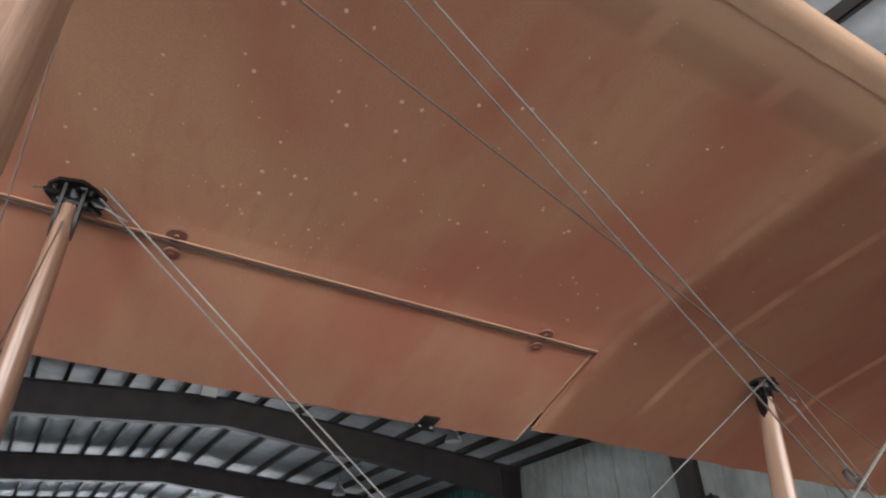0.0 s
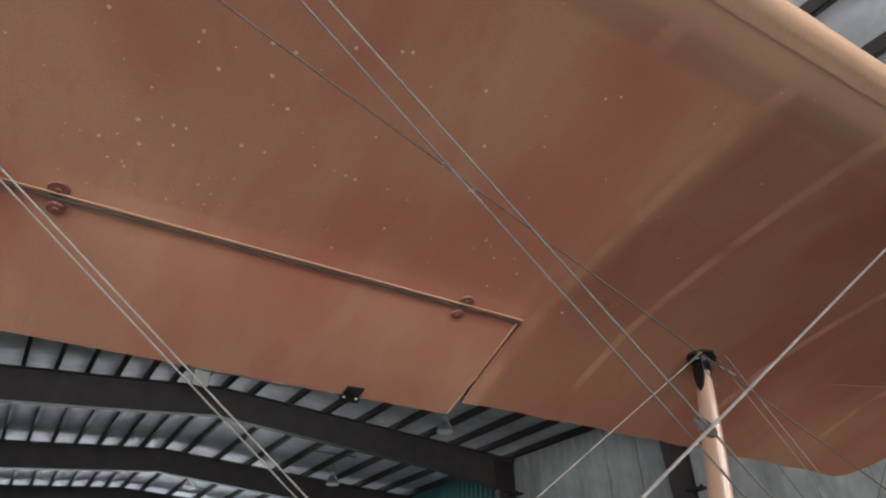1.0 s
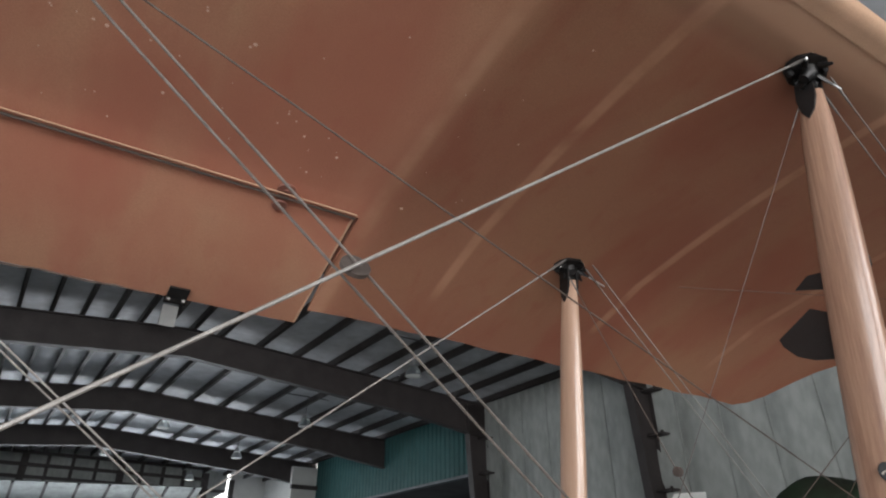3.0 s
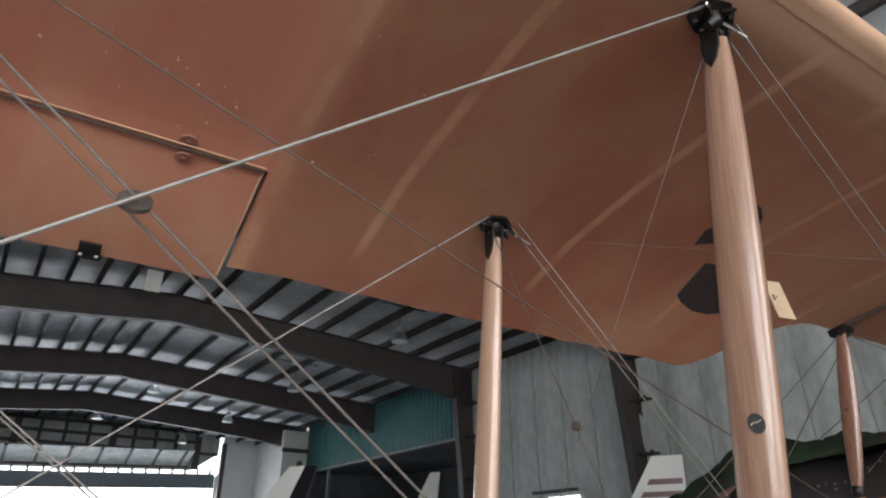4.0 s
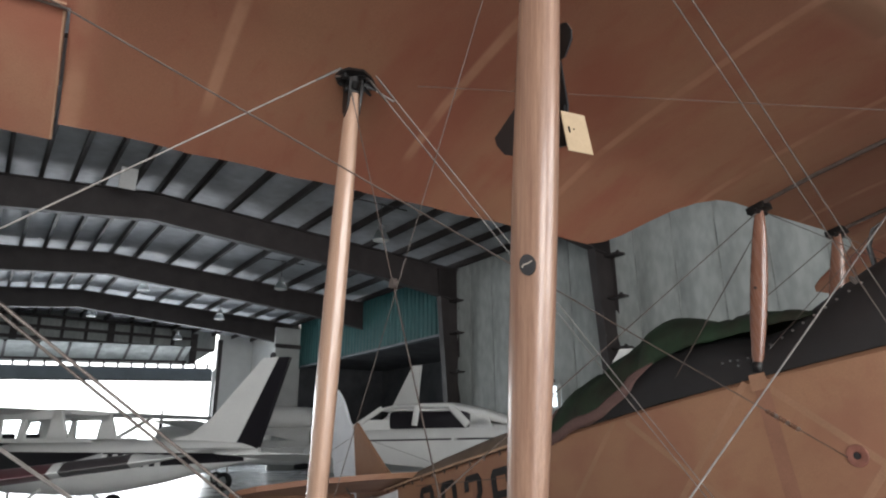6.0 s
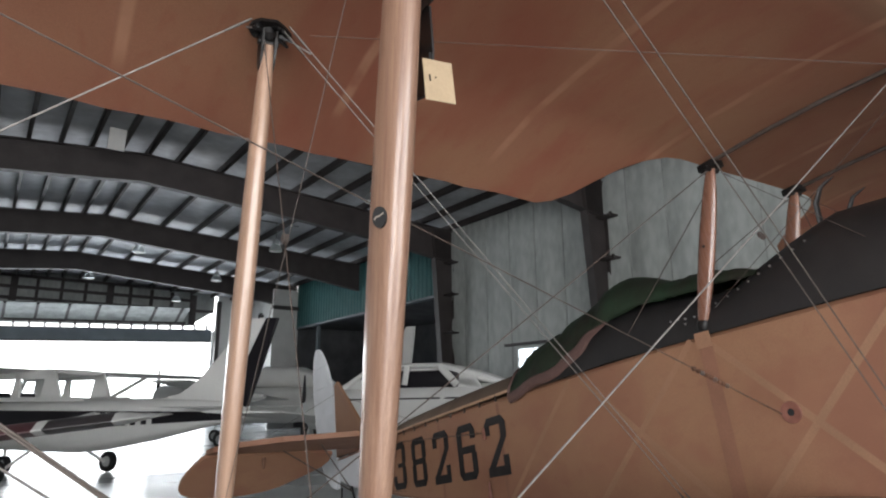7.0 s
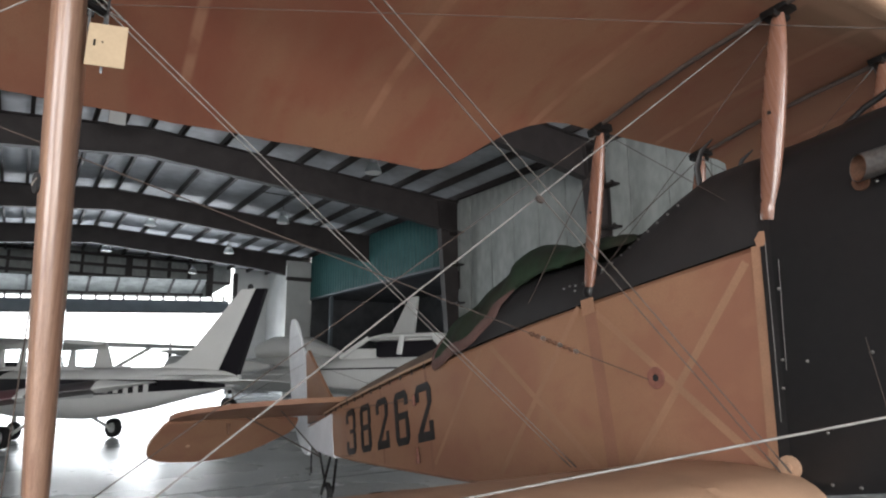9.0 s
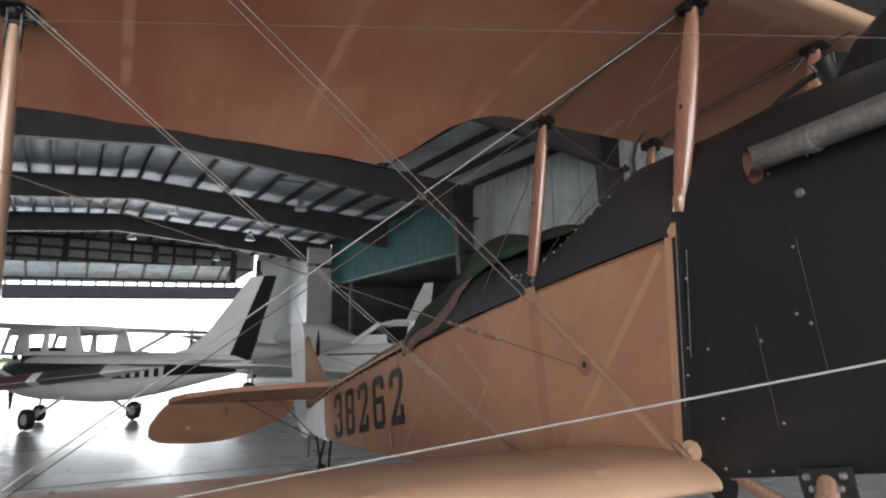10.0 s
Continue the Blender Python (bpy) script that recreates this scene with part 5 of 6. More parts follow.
for sg in (-1, 1):
    bm = bmesh.new()
    outl = [(0.02, 4.28), (0.5, 4.32), (1.05, 4.50), (1.40, 4.80), (1.50, 5.02), (1.52, 5.22), (0.02, 5.22)]
    plate(bm, outl, (0, 0, 0.055), (sg, 0, 0), (0, 1, 0), 0.045)
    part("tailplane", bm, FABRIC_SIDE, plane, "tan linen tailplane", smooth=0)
    bm = bmesh.new()
    dr = radians(29)
    outl = [(0.30, 0.02), (1.50, 0.02), (1.56, 0.10), (1.66, 0.38), (1.65, 0.56), (1.52, 0.66), (1.1, 0.70), (0.75, 0.62), (0.50, 0.42), (0.30, 0.24)]
    plate(bm, rounded(outl, 1), (0, 5.235, 0.05), (sg, 0, 0), (0, math.cos(dr), -math.sin(dr)), 0.035)
    el = part("elevator", bm, FABRIC_SIDE, plane, "tan linen elevator drooping under its own weight", smooth=0)
    part("elevator_horn", rod([(sg * 0.98, 5.30, 0.0), (sg * 0.98, 5.30, -0.10)], [0.02, 0.01], 8), RUST, el, "dark red-brown control horn")
    bm = bmesh.new()
    plate(bm, disc_outline(0.02, 12), (sg * 1.30, 5.235 + 0.4 * math.cos(dr), 0.05 - 0.4 * math.sin(dr) - 0.022), (1, 0, 0), (0, math.cos(dr), -math.sin(dr)), 0.004)
    part("patch", bm, EDGE_FABRIC, el, "pale linen patch")
    part("tail_brace", rod([(sg * 0.03, 5.45, -0.36), (sg * 0.85, 5.12, 0.03)], 0.007, 8), DARK_CABLE, plane, "dark tail brace")
    part("tail_brace", rod([(sg * 0.03, 5.50, -0.33), (sg * 0.62, 4.75, 0.03)], 0.006, 8), DARK_CABLE, plane, "dark tail brace")
    wire("tail_wire", (sg * 0.02, 5.86, 0.70), (sg * 1.15, 5.15, 0.08), 0.002, DARK_CABLE, ends=0)
part("brace_drop", rod([(-0.02, 5.75, -0.30), (-0.02, 5.78, -0.50), (-0.06, 5.70, -0.52)], 0.010, 6), FITTING, plane, "small dark bracket under the tail")
INV = BODY.inverted()


def at_floor(x, y, z):
    return INV @ Vector((x, y, z))


# tail wheel: legs and a small tyre on the floor
tw = at_floor(-0.055, 5.78, 0.115)
part("tail_leg", rod([(-0.03, 5.10, -0.36), tw + Vector((-0.06, 0, 0))], 0.014, 8), FITTING, plane, "dark tail wheel fork")
part("tail_leg", rod([(0.03, 5.10, -0.36), tw + Vector((0.06, 0, 0))], 0.014, 8), FITTING, plane, "dark tail wheel fork")
part("tail_leg", rod([(0.0, 5.55, -0.28), tw], 0.012, 8), FITTING, plane)


def wheel_mesh(r, w, hub):
    """A tyre about the x axis."""
    prof = [(r * 0.62, -w * 0.42), (r * 0.80, -w * 0.5), (r * 0.94, -w * 0.38), (r, 0), (r * 0.94, w * 0.38), (r * 0.80, w * 0.5), (r * 0.62, w * 0.42)]
    bm = bmesh.new()
    loft(bm, [[(b, a * math.cos(2 * math.pi * k / 28), a * math.sin(2 * math.pi * k / 28)) for k in range(28)] for a, b in prof + prof[:1]], caps=False)
    return bm


tyre = part("tail_wheel", wheel_mesh(0.115, 0.06, 0), RUBBER, plane, "small black rubber tail wheel", Matrix.Translation(tw))
part("hub", rod([(-0.03, 0, 0), (0.03, 0, 0)], 0.072, 16), STEEL, tyre, "metal hub")

# main undercarriage
for sg in (-1, 1):
    ax = at_floor(-0.055 + sg * 0.78, 0.10, 0.33)
    for y0 in (-0.30, 0.62):
        leg = part("undercarriage_leg", spindle(bmesh.new(), (sg * 0.33, y0, -0.86), ax + Vector((-sg * 0.10, 0, 0)), 0.05, 0.085, 0.045, 14, 10), STRUT_WOOD, plane, "varnished wooden undercarriage leg", smooth=60)
        bm = bmesh.new()
        plate(bm, [(-0.075, 0.02), (0.075, 0.02), (0.07, -0.10), (0.02, -0.17), (-0.03, -0.17), (-0.07, -0.08)], (sg * 0.345, y0, -0.87), (0, 1, 0), (0, 0, 1), 0.008)
        pl = part("leg_plate", bm, BLACK_METAL, leg, "black bolted undercarriage plate", smooth=0)
        for dy, dz in ((-0.05, 0.0), (0.05, 0.0), (-0.035, -0.03), (0.04, -0.03), (-0.03, -0.10)):
            part("plate_bolt", rod([(sg * 0.349, y0 + dy, -0.87 + dz), (sg * 0.358, y0 + dy, -0.87 + dz)], [0.011, 0.007], 8), STEEL, leg)
    t = part("main_wheel", wheel_mesh(0.33, 0.09, 0), RUBBER, plane, "black tyre of the main wheel", Matrix.Translation(ax))
    part("wheel_disc", rod([(-0.04, 0, 0), (0.04, 0, 0)], [0.22, 0.22], 24), FABRIC_SIDE, t, "linen-covered wheel disc")
part("axle", rod([at_floor(-0.83, 0.10, 0.33), at_floor(0.72, 0.10, 0.33)], 0.025, 10), FITTING, plane)

# ---- tarpaulin thrown over the cockpits ----
tarp_y = [0.55 + 0.04 * k for k in range(44)]
HUMP = [(0.55, 0.17), (0.65, 0.215), (0.77, 0.255), (0.89, 0.295), (1.0, 0.325), (1.1, 0.325), (1.25, 0.375), (1.36, 0.405), (1.49, 0.41), (1.7, 0.37), (1.98, 0.295), (2.14, 0.21), (2.27, 0.14)]
HEM = [(0.55, 0.14), (0.80, 0.17), (1.0, 0.19), (1.2, 0.21), (1.45, 0.19), (1.62, 0.13), (1.83, 0.03), (2.15, -0.02), (2.27, -0.05)]
bm = bmesh.new()
outer, inner = [], []
for y in tarp_y:
    h, e = lerp(HUMP, y)[0], lerp(HEM, y)[0]
    ring = []
    for k in range(41):
        a = math.pi * k / 40
        c, s1 = math.cos(a), math.sin(a)
        x = -lerp([(0.5, 0.27), (0.95, 0.28), (1.2, 0.295), (1.5, 0.31), (1.8, 0.348), (2.0, 0.356), (3, 0.356)], y)[0] * math.copysign(abs(c) ** 0.75, c)
        z = e + (h - e) * s1 ** 0.8
        wob = 0.045 * noise.noise(Vector((x * 4, y * 3.0, 1.3))) + 0.020 * noise.noise(Vector((x * 3 + z * 6, y * 6, 4.0))) + 0.006 * noise.noise(Vector((x * 9, y * 19, 7.0)))
        wob -= 0.030 * (1 - min(1.0, 3.2 * abs(noise.noise(Vector((x * 2.2 + 3, y * 4.2 + z * 3, 2.0)))))) - 0.008
        ring.append((x * (1 + wob * 0.5), y + wob * 0.6, z + wob * (0.35 + s1) + 0.006 * math.sin(y * 17 + x * 9) * s1))
    outer.append(ring)
loft(bm, outer, caps=False, closed=False)
bmesh.ops.solidify(bm, geom=bm.faces[:], thickness=0.006)
tarp = solo("cockpit_cover", bm, TARP, BODY, "rumpled dark green and brown tarpaulin over the cockpits", "tarpaulin", smooth=60)
part("hem", rod([(p[0][0] - 0.004, p[0][1], p[0][2] + 0.004) for p in outer[22:]], [0.003, 0.005, 0.008, 0.011, 0.014] + [0.016] * 17, 8, 2.0), TARP_HEM, tarp, "brown rolled hem")
part("rear_hem", rod([(x * 1.0, y + 0.004, z) for x, y, z in outer[-1]], 0.012, 7), TARP_HEM, tarp, "brown rolled hem")
# ---- other aircraft in the hangar: local axes x to port, y aft, z up from the floor ----
def airfoil_ring(x, y0, chord, z, thick, n=9):
    up, lo = [], []
    for k in range(n):
        u = k / (n - 1)
        t = thick * chord * 2.6 * (0.2969 * math.sqrt(u) - 0.126 * u - 0.3516 * u * u + 0.2843 * u ** 3 - 0.1036 * u ** 4) + 0.004
        up.append((x, y0 + chord * u, z + t * 1.2))
        lo.append((x, y0 + chord * u, z - t * 0.7))
    return lo + up[::-1]


def body_ring(y, w, zt, zb, n=20, sq=0.75):
    c, h = (zt + zb) / 2, (zt - zb) / 2
    return [(w * math.copysign(abs(math.cos(2 * math.pi * k / n)) ** sq, math.cos(2 * math.pi * k / n)), y, c + h * math.copysign(abs(math.sin(2 * math.pi * k / n)) ** sq, math.sin(2 * math.pi * k / n))) for k in range(n)]


def body_skin(table, n=20):
    bm = bmesh.new()
    loft(bm, [body_ring(*row, n=n) for row in table])
    return bm


def side_patch(table, y0, y1, z0f, z1f, side, steps=10, proud=0.006):
    """A painted strip on a body's side between heights given by functions of y."""
    bm = bmesh.new()
    rows = []
    for k in range(steps + 1):
        y = y0 + (y1 - y0) * k / steps
        w, zt, zb = lerp(table, y)
        row = []
        for j in range(5):
            z = z0f(y) + (z1f(y) - z0f(y)) * j / 4
            c, h = (zt + zb) / 2, (zt - zb) / 2
            s = max(-0.999, min(0.999, (z - c) / h))
            cosv = (1 - abs(s) ** (2 / 0.75)) ** 0.5
            row.append((side * (w * cosv ** 0.75 + proud), y, z))
        rows.append(row)
    loft(bm, rows, caps=False, closed=False)
    return bm


def tricycle_wheel(parent, x, y, r, w, leg_from):
    t = part("wheel", wheel_mesh(r, w, 0), RUBBER, parent, "black rubber tyre", Matrix.Translation((x, y, r)))
    part("hub", rod([(-w * 0.4, 0, 0), (w * 0.4, 0, 0)], r * 0.5, 16), AC_GREY, t, "pale metal hub")
    part("leg", rod([leg_from, (x * 0.92, y, r)], 0.03, 8, 0.7), AC_WHITE, parent, "slim sprung undercarriage leg")


HIGH = thing("high_wing_aircraft", pose(-2.74, 14.32, 0, 0, 0, -144.5), "white high-wing light aircraft with black and maroon stripes", "aircraft")
HB = [(-2.15, 0.28, 1.20, 0.72), (-2.02, 0.42, 1.29, 0.60), (-1.5, 0.50, 1.36, 0.52), (-0.9, 0.53, 1.40, 0.47), (0.9, 0.53, 1.42, 0.46), (1.6, 0.46, 1.42, 0.52), (2.6, 0.33, 1.42, 0.68), (3.7, 0.20, 1.40, 0.90), (4.4, 0.10, 1.36, 1.04), (4.75, 0.04, 1.28, 1.10)]
part("body", body_skin(HB), AC_WHITE, HIGH, "white fuselage", smooth=50)
# cabin: roof, posts and panes
part("cabin_roof", body_skin([(-1.60, 0.46, 1.95, 1.84), (-1.4, 0.55, 1.99, 1.84), (0.2, 0.55, 1.99, 1.84), (0.6, 0.50, 1.97, 1.85), (0.78, 0.42, 1.95, 1.87)]), AC_WHITE, HIGH, smooth=50)
for sd in (-1, 1):
    for quad in ([(-1.85, 1.42), (-1.77, 1.42), (-1.52, 1.93), (-1.62, 1.93)], [(-1.30, 1.42), (-0.86, 1.42), (-0.92, 1.93), (-1.25, 1.93)], [(-0.42, 1.42), (-0.20, 1.42), (-0.24, 1.93), (-0.32, 1.93)], [(0.40, 1.42), (0.95, 1.42), (0.70, 1.93), (0.50, 1.93)], [(-1.9, 1.38), (1.6, 1.38), (1.4, 1.46), (-1.8, 1.46)], [(-1.6, 1.79), (0.72, 1.79), (0.70, 1.94), (-1.55, 1.94)]):
        bm = bmesh.new()
        plate(bm, quad, (sd * 0.515, 0, 0), (0, 1, 0), (0, 0, 1), 0.05)
        part("cabin_side", bm, AC_WHITE, HIGH, "white cabin side between windows", smooth=0)
    bm = bmesh.new()
    plate(bm, [(-1.78, 1.44), (0.60, 1.44), (0.60, 1.9), (-1.56, 1.9)], (sd * 0.505, 0, 0), (0, 1, 0), (0, 0, 1), 0.004)
    part("side_pane", bm, GLASS, HIGH, "clear cabin side glazing", smooth=0).visible_shadow = False
    part("seat_back", cube(sd * 0.25 - 0.2, sd * 0.25 + 0.2, -1.25, -1.13, 1.2, 1.56, 0.04), AC_BLACK, HIGH, "dark seat back")
    part("side_flash", side_patch([(r[0], r[1], r[2], r[3]) for r in HB], -1.9, 4.5, lambda y: 0.84 + 0.052 * y, lambda y: 1.22 - 0.006 * y, sd, 14), AC_BLACK, HIGH, "black side stripe")
    part("side_flash", side_patch([(r[0], r[1], r[2], r[3]) for r in HB], -1.7, 0.9, lambda y: 0.72 + 0.08 * (y + 1.7), lambda y: 0.88 + 0.03 * (y + 1.7), sd, 10, 0.008), AC_MAROON, HIGH, "maroon side stripe")
    part("side_flash", side_patch([(r[0], r[1], r[2], r[3]) for r in HB], 0.3, 1.75, lambda y: 0.80 + 0.05 * y, lambda y: 0.86 + 0.24 * (y - 0.3), sd, 8, 0.010), AC_GREY, HIGH, "pale sweep in the stripe")
    # registration left as plain pale bars
    for k in range(6):
        part("registration_bar", side_patch([(r[0], r[1], r[2], r[3]) for r in HB], 1.75 + k * 0.22, 1.86 + k * 0.22, lambda y: 0.97, lambda y: 1.18, sd, 2, 0.016), AC_WHITE, HIGH, "plain pale bar")
    tricycle_wheel(HIGH, sd * 1.12, 0.35, 0.20, 0.15, (sd * 0.35, 0.30, 0.62))
    part("lift_strut", rod([(sd * 0.50, -0.75, 0.72), (sd * 2.6, -0.45, 1.93)], 0.035, 10, 1.8), AC_WHITE, HIGH, "white lift strut")
    bm = bmesh.new()
    loft(bm, [airfoil_ring(sd * 0.05, 3.75, 0.95, 1.27, 0.035), airfoil_ring(sd * 1.55, 3.95, 0.70, 1.27, 0.03)])
    part("tailplane", bm, AC_WHITE, HIGH)
    bm = bmesh.new()
    loft(bm, [airfoil_ring(sd * 0.1, -1.25, 1.60, 1.95, 0.115), airfoil_ring(sd * 2.6, -1.23, 1.60, 1.955, 0.115), airfoil_ring(sd * 5.3, -1.0, 1.15, 1.965, 0.10)])
    part("wing", bm, AC_WHITE, HIGH, "white high wing")
tricycle_wheel(HIGH, 0.001, -1.15, 0.18, 0.13, (0, -1.15, 0.66))
bm = bmesh.new()
plate(bm, [(2.8, 1.40), (3.3, 1.50), (3.7, 1.74), (4.72, 2.72), (5.02, 2.72), (4.22, 1.22)], (0, 0, 0), (0, 1, 0), (0, 0, 1), 0.09)
part("fin", bm, AC_WHITE, HIGH, "white swept fin", smooth=0)
bm = bmesh.new()
plate(bm, [(4.23, 1.24), (5.02, 2.72), (5.23, 2.71), (4.68, 1.18), (4.58, 1.12), (4.30, 1.12)], (0, 0.01, 0), (0, 1, 0), (0, 0, 1), 0.075)
part("rudder", bm, AC_BLACK, HIGH, "black rudder", smooth=0)
part("beacon", rod([(0, 4.88, 2.71), (0, 4.88, 2.78), (0, 4.88, 2.81)], [0.05, 0.05, 0.02], 10), AC_BLACK, HIGH)
part("propeller", rod([(0, -2.26, 0.2), (0, -2.26, 0.6), (0, -2.26, 0.97), (0, -2.26, 1.35), (0, -2.26, 1.75)], [0.02, 0.07, 0.05, 0.07, 0.02], 8, 0.3), AC_BLACK, HIGH, "dark propeller")
part("spinner", rod([(0, -2.14, 0.97), (0, -2.24, 0.97), (0, -2.38, 0.97), (0, -2.44, 0.97)], [0.19, 0.17, 0.09, 0.02], 16), AC_WHITE, HIGH)
part("aerial", rod([(0, -1.0, 1.98), (0, -0.94, 2.2)], 0.008, 6), AC_GREY, HIGH)

# low-wing four-seater beside the far wall
LOW = thing("low_wing_aircraft", pose(3.74, 12.35, 0, 0, 0, -145.5) @ Matrix.Scale(1.1, 4), "white low-wing light aircraft with maroon fin stripes", "aircraft")
LB = [(-2.1, 0.24, 1.26, 0.80), (-1.9, 0.40, 1.38, 0.66), (-1.2, 0.50, 1.46, 0.58), (-0.6, 0.54, 1.52, 0.56), (1.2, 0.54, 1.56, 0.58), (2.2, 0.42, 1.54, 0.70), (3.4, 0.24, 1.48, 0.90), (4.6, 0.09, 1.40, 1.10)]
part("body", body_skin(LB), AC_WHITE, LOW, "white fuselage", smooth=50)
part("cabin_roof", body_skin([(-0.40, 0.40, 1.88, 1.80), (0.0, 0.47, 1.95, 1.83), (1.1, 0.46, 1.94, 1.82), (1.7, 0.34, 1.82, 1.60), (2.3, 0.12, 1.62, 1.48)]), AC_WHITE, LOW, smooth=50)
# black block that stands for the cabin's inner shade behind the panes
part("cabin_shade_block", cube(-0.40, 0.40, -0.2, 1.5, 1.45, 1.80, 0.1), AC_BLACK, LOW, "black block for the shade inside the cabin")
for sd in (-1, 1):
    for a, b, r in (((-0.95, 1.48), (-0.32, 1.86), 0.035), ((0.42, 1.52), (0.45, 1.88), 0.045), ((1.5, 1.52), (1.15, 1.86), 0.05)):
        part("cabin_post", rod([(sd * 0.50, a[0], a[1]), (sd * 0.44, b[0], b[1])], r, 8, 1.4), AC_WHITE, LOW)
    bm = bmesh.new()
    plate(bm, [(-0.85, 1.5), (1.5, 1.52), (1.22, 1.86), (-0.22, 1.88)], (sd * 0.475, 0, 0), (0, 1, -0.02), (-sd * 0.12, 0, 1), 0.004)
    for quad in ([(-0.98, 1.44), (1.9, 1.48), (1.8, 1.67), (-0.72, 1.64)], [(-0.28, 1.82), (1.25, 1.81), (1.2, 1.90), (-0.15, 1.92)], [(0.34, 1.60), (0.48, 1.60), (0.48, 1.88), (0.36, 1.88)], [(1.25, 1.60), (1.95, 1.50), (1.8, 1.78), (1.05, 1.88)]):
        side = bmesh.new()
        plate(side, quad, (sd * 0.485, 0, 0), (0, 1, -0.02), (-sd * 0.10, 0, 1), 0.03)
        part("cabin_side", side, AC_WHITE, LOW, "white cabin side between windows", smooth=0)
    part("side_pane", bm, GLASS, LOW, "clear cabin side glazing", smooth=0).visible_shadow = False
    bm = bmesh.new()
    loft(bm, [airfoil_ring(sd * 0.35, -0.55, 1.75, 0.72, 0.06), airfoil_ring(sd * 2.0, -0.45, 1.6, 0.85, 0.055), airfoil_ring(sd * 4.9, -0.3, 1.3, 1.1, 0.045)])
    part("wing", bm, AC_WHITE, LOW, "white low wing")
    tricycle_wheel(LOW, sd * 1.5, 0.3, 0.20, 0.15, (sd * 1.5, 0.3, 0.72))
    bm = bmesh.new()
    loft(bm, [airfoil_ring(sd * 0.05, 3.9, 0.85, 1.36, 0.035), airfoil_ring(sd * 1.6, 4.05, 0.65, 1.40, 0.03)])
    part("tailplane", bm, AC_WHITE, LOW)
    part("side_flash", side_patch([(r[0], r[1], r[2], r[3]) for r in LB], -1.7, 3.9, lambda y: 1.245 + 0.01 * y, lambda y: 1.275 + 0.01 * y, sd, 12), AC_BLACK, LOW, "thin dark side line")
tricycle_wheel(LOW, 0.001, -1.5, 0.18, 0.13, (0, -1.5, 0.66))
bm = bmesh.new()
plate(bm, [(2.9, 1.48), (3.55, 1.70), (4.25, 2.78), (4.75, 2.78), (4.70, 1.2), (4.2, 1.3)], (0, 0, 0), (0, 1, 0), (0, 0, 1), 0.09)
fin = part("fin", bm, AC_WHITE, LOW, "white swept fin with maroon stripes", smooth=0)
for k in range(4):
    z = 1.72 + k * 0.2
    for sd in (-1, 1):
        bm = bmesh.new()
        plate(bm, [(3.72 + k * 0.13, z), (4.70, z), (4.70, z + 0.09), (3.78 + k * 0.13, z + 0.09)], (sd * 0.048, 0, 0), (0, 1, 0), (0, 0, 1), 0.004)
        part("fin_stripe", bm, AC_MAROON, fin, "maroon stripe", smooth=0)
part("propeller", rod([(0, -2.25, 0.3), (0, -2.25, 0.65), (0, -2.25, 1.03), (0, -2.25, 1.4), (0, -2.25, 1.78)], [0.02, 0.07, 0.05, 0.07, 0.02], 8, 0.3), AC_BLACK, LOW, "dark propeller")
part("spinner", rod([(0, -2.1, 1.03), (0, -2.25, 1.03), (0, -2.42, 1.03)], [0.2, 0.17, 0.03], 16), AC_WHITE, LOW)

# another parked aircraft further back, mostly hidden: its wing, engine cowling and fin show
BACK = thing("parked_aircraft", pose(3.5, 21.4, 0, 0, 0, -145.5) @ Matrix.Scale(1.2, 4), "white light aircraft parked in the dim rear of the hangar", "aircraft")
BB = [(-2.3, 0.26, 1.25, 0.75), (-2.0, 0.42, 1.40, 0.6), (-1.0, 0.52, 1.5, 0.55), (0.8, 0.54, 1.55, 0.55), (2.4, 0.35, 1.5, 0.75), (4.4, 0.1, 1.45, 1.1)]
part("body", body_skin(BB), AC_WHITE, BACK, smooth=50)
part("cabin_roof", body_skin([(-0.5, 0.35, 1.9, 1.5), (0.1, 0.46, 2.1, 1.5), (1.2, 0.44, 2.05, 1.5), (2.2, 0.2, 1.65, 1.45)]), AC_WHITE, BACK, smooth=50)
for sd in (-1, 1):
    bm = bmesh.new()
    loft(bm, [airfoil_ring(sd * 0.3, -0.5, 1.7, 1.15, 0.06), airfoil_ring(sd * 3.9, -0.2, 1.25, 1.60, 0.05)])
    part("wing", bm, AC_WHITE, BACK, "white wing")
    bm = bmesh.new()
    loft(bm, [airfoil_ring(sd * 0.05, 3.8, 0.85, 1.36, 0.035), airfoil_ring(sd * 1.6, 3.95, 0.65, 1.40, 0.03)])
    part("tailplane", bm, AC_WHITE, BACK)
    nac = part("engine_cowling", body_skin([(-2.0, 0.25, 1.4, 0.95), (-1.8, 0.38, 1.52, 0.82), (-0.8, 0.42, 1.55, 0.80), (0.6, 0.28, 1.42, 0.95), (1.5, 0.06, 1.25, 1.15)]), AC_WHITE, BACK, "white engine nacelle", pose(sd * 1.9, 0, 0.05), smooth=50)
    part("propeller", rod([(0, -2.1, 0.4), (0, -2.1, 0.8), (0, -2.1, 1.18), (0, -2.1, 1.55), (0, -2.1, 1.95)], [0.02, 0.07, 0.05, 0.07, 0.02], 8, 0.3), AC_BLACK, nac, "dark propeller")
    tricycle_wheel(BACK, sd * 1.9, 0.2, 0.22, 0.16, (sd * 1.9, 0.2, 0.9))
tricycle_wheel(BACK, 0.001, -1.8, 0.18, 0.13, (0, -1.8, 0.66))
bm = bmesh.new()
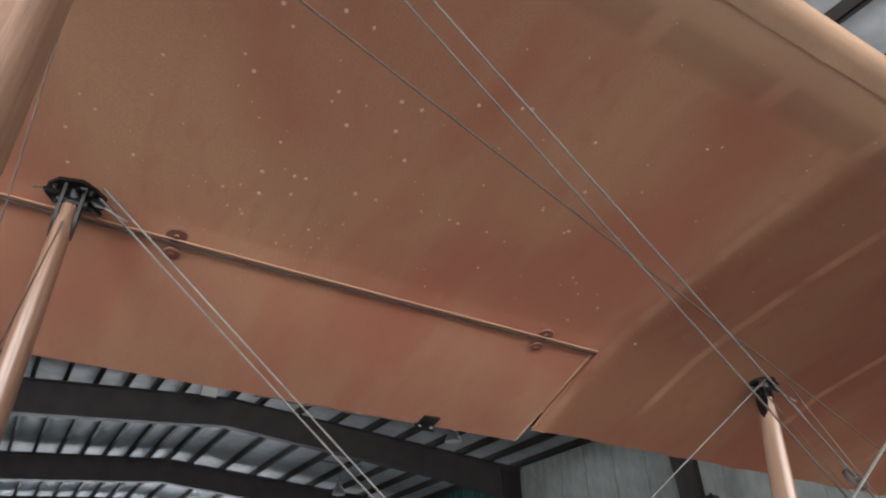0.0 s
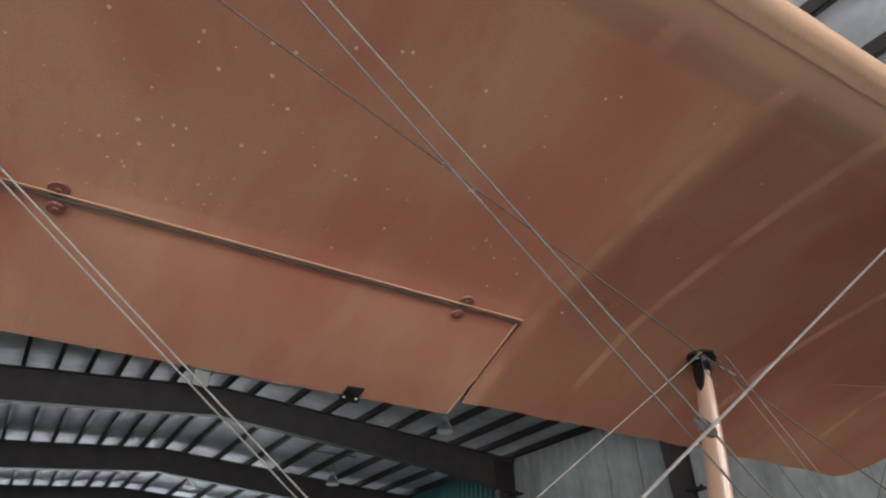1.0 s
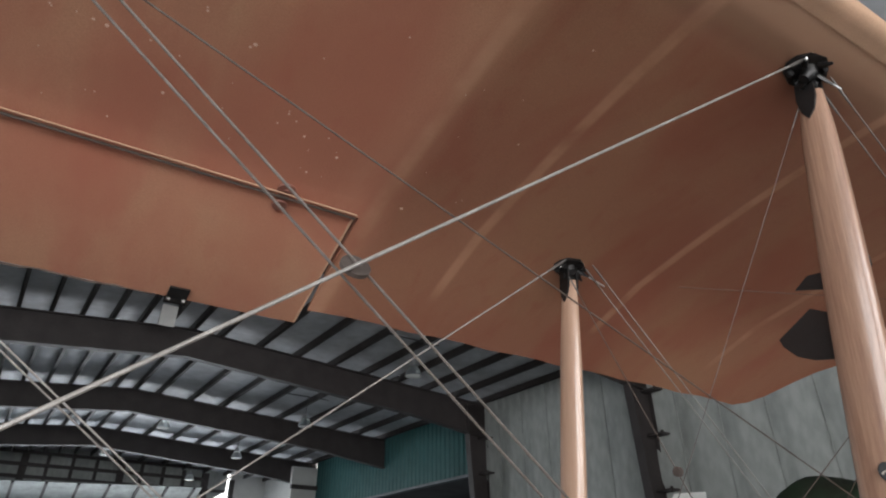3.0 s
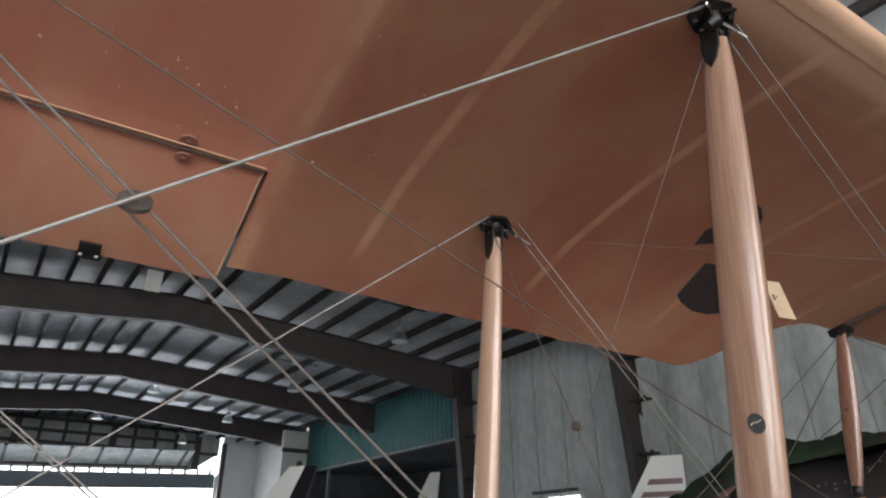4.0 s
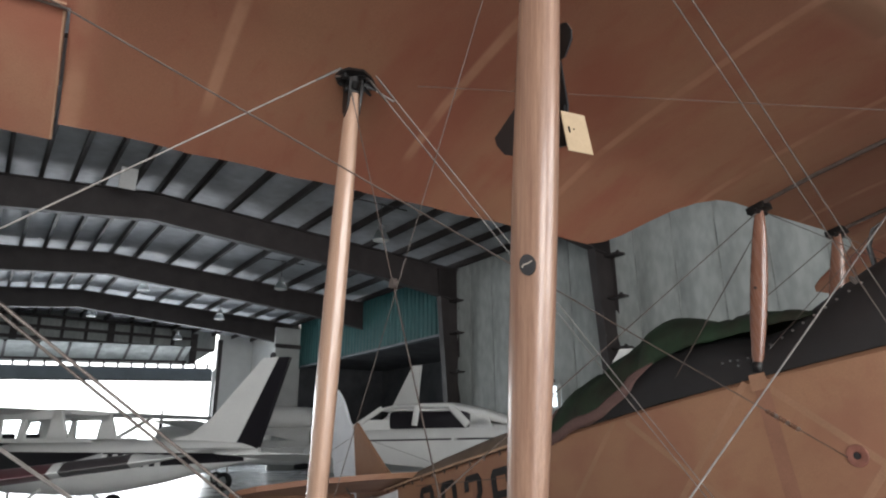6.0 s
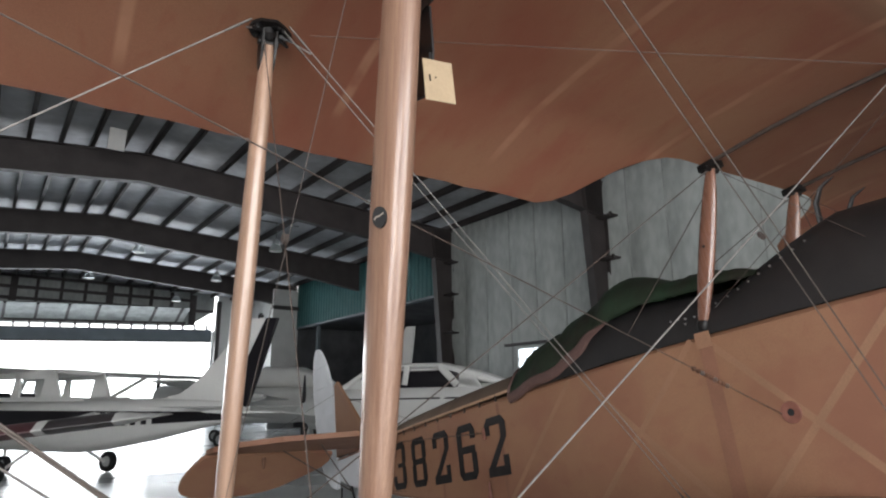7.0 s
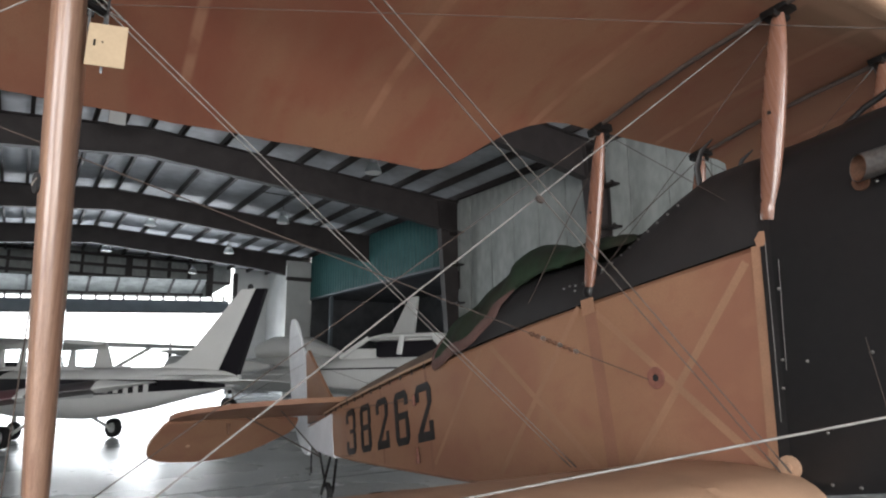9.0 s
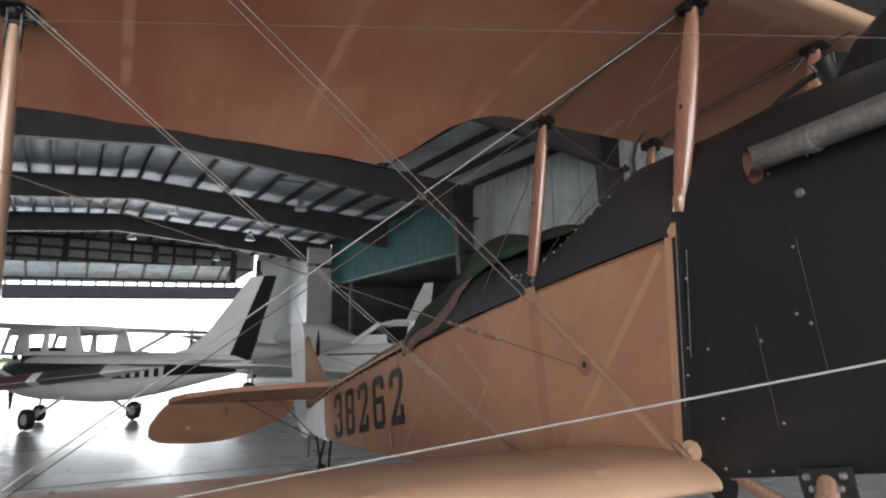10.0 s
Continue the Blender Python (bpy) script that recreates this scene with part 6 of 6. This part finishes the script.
plate(bm, [(3.2, 1.44), (3.7, 1.75), (4.42, 3.0), (4.65, 3.0), (4.45, 1.2)], (0, 0, 0), (0, 1, 0), (0, 0, 1), 0.09)
part("fin", bm, AC_WHITE, BACK, "white swept fin", smooth=0)

# low-wing aircraft whose striped wing tip reaches in front of the high-wing one
TIP, ALONG = Vector((-1.82, 8.02, 1.215)), Vector((-0.985, 0.172, 0.0)).normalized()
BASE = TIP + ALONG * 4.75
STRIPED = thing("low_wing_aircraft", pose(BASE.x, BASE.y, 0, 0, 0, math.degrees(math.atan2(-ALONG.y, -ALONG.x))), "white low-wing light aircraft with maroon and grey wing-tip stripes", "aircraft")
SB = [(-2.4, 0.24, 1.16, 0.70), (-2.2, 0.40, 1.26, 0.58), (-1.2, 0.50, 1.36, 0.50), (1.0, 0.54, 1.44, 0.50), (2.2, 0.40, 1.40, 0.62), (4.2, 0.10, 1.30, 0.95)]
part("body", body_skin(SB), AC_WHITE, STRIPED, "white fuselage", smooth=50)
part("cabin_roof", body_skin([(-0.5, 0.36, 1.78, 1.3), (0.1, 0.46, 1.95, 1.3), (1.1, 0.44, 1.9, 1.3), (2.1, 0.2, 1.5, 1.3)]), AC_BLACK, STRIPED, "dark glazed cabin", smooth=50)


def striped_ring(u, sd):
    """The wing's outline u metres out from the body's middle, cut askew as the stripes run."""
    tip = max(0.0, (u - 4.5) / 0.45)
    ring = airfoil_ring(0, -0.6 + 0.05 * u + 0.2 * tip, (1.55 - 0.08 * u) * (1 - 0.35 * min(1, tip)), 0.605 + 0.121 * u, 0.25 * (1 - 0.75 * min(1, tip)))
    return [(sd * (u + 0.16 * (y - 0.1)), y, z) for x, y, z in ring]


for sd in (-1, 1):
    for u0, u1, mat, name, label in ((0.3, 2.95, AC_WHITE, "wing", "white low wing"), (2.95, 3.76, AC_MAROON, "wing_stripe", "maroon wing stripe"), (3.76, 3.86, AC_WHITE, "wing_stripe", "white wing stripe"), (3.86, 4.50, AC_STRIPE, "wing_stripe", "dark grey wing stripe"), (4.50, 4.95, AC_WHITE, "wing_tip", "white wing tip")):
        bm = bmesh.new()
        loft(bm, [striped_ring(u0 + (u1 - u0) * k / 4, sd) for k in range(5)])
        part(name, bm, mat, STRIPED, label, smooth=50)
    bm = bmesh.new()
    loft(bm, [airfoil_ring(sd * 0.05, 3.5, 0.8, 1.15, 0.035), airfoil_ring(sd * 1.5, 3.65, 0.6, 1.18, 0.03)])
    part("tailplane", bm, AC_WHITE, STRIPED)
    tricycle_wheel(STRIPED, sd * 1.4, 0.3, 0.20, 0.15, (sd * 1.4, 0.3, 0.72))
tricycle_wheel(STRIPED, 0.001, -1.6, 0.18, 0.13, (0, -1.6, 0.6))
bm = bmesh.new()
plate(bm, [(2.9, 1.32), (3.4, 1.5), (3.95, 2.3), (4.35, 2.3), (4.3, 1.0), (3.8, 1.1)], (0, 0, 0), (0, 1, 0), (0, 0, 1), 0.08)
part("fin", bm, AC_WHITE, STRIPED, "white swept fin", smooth=0)
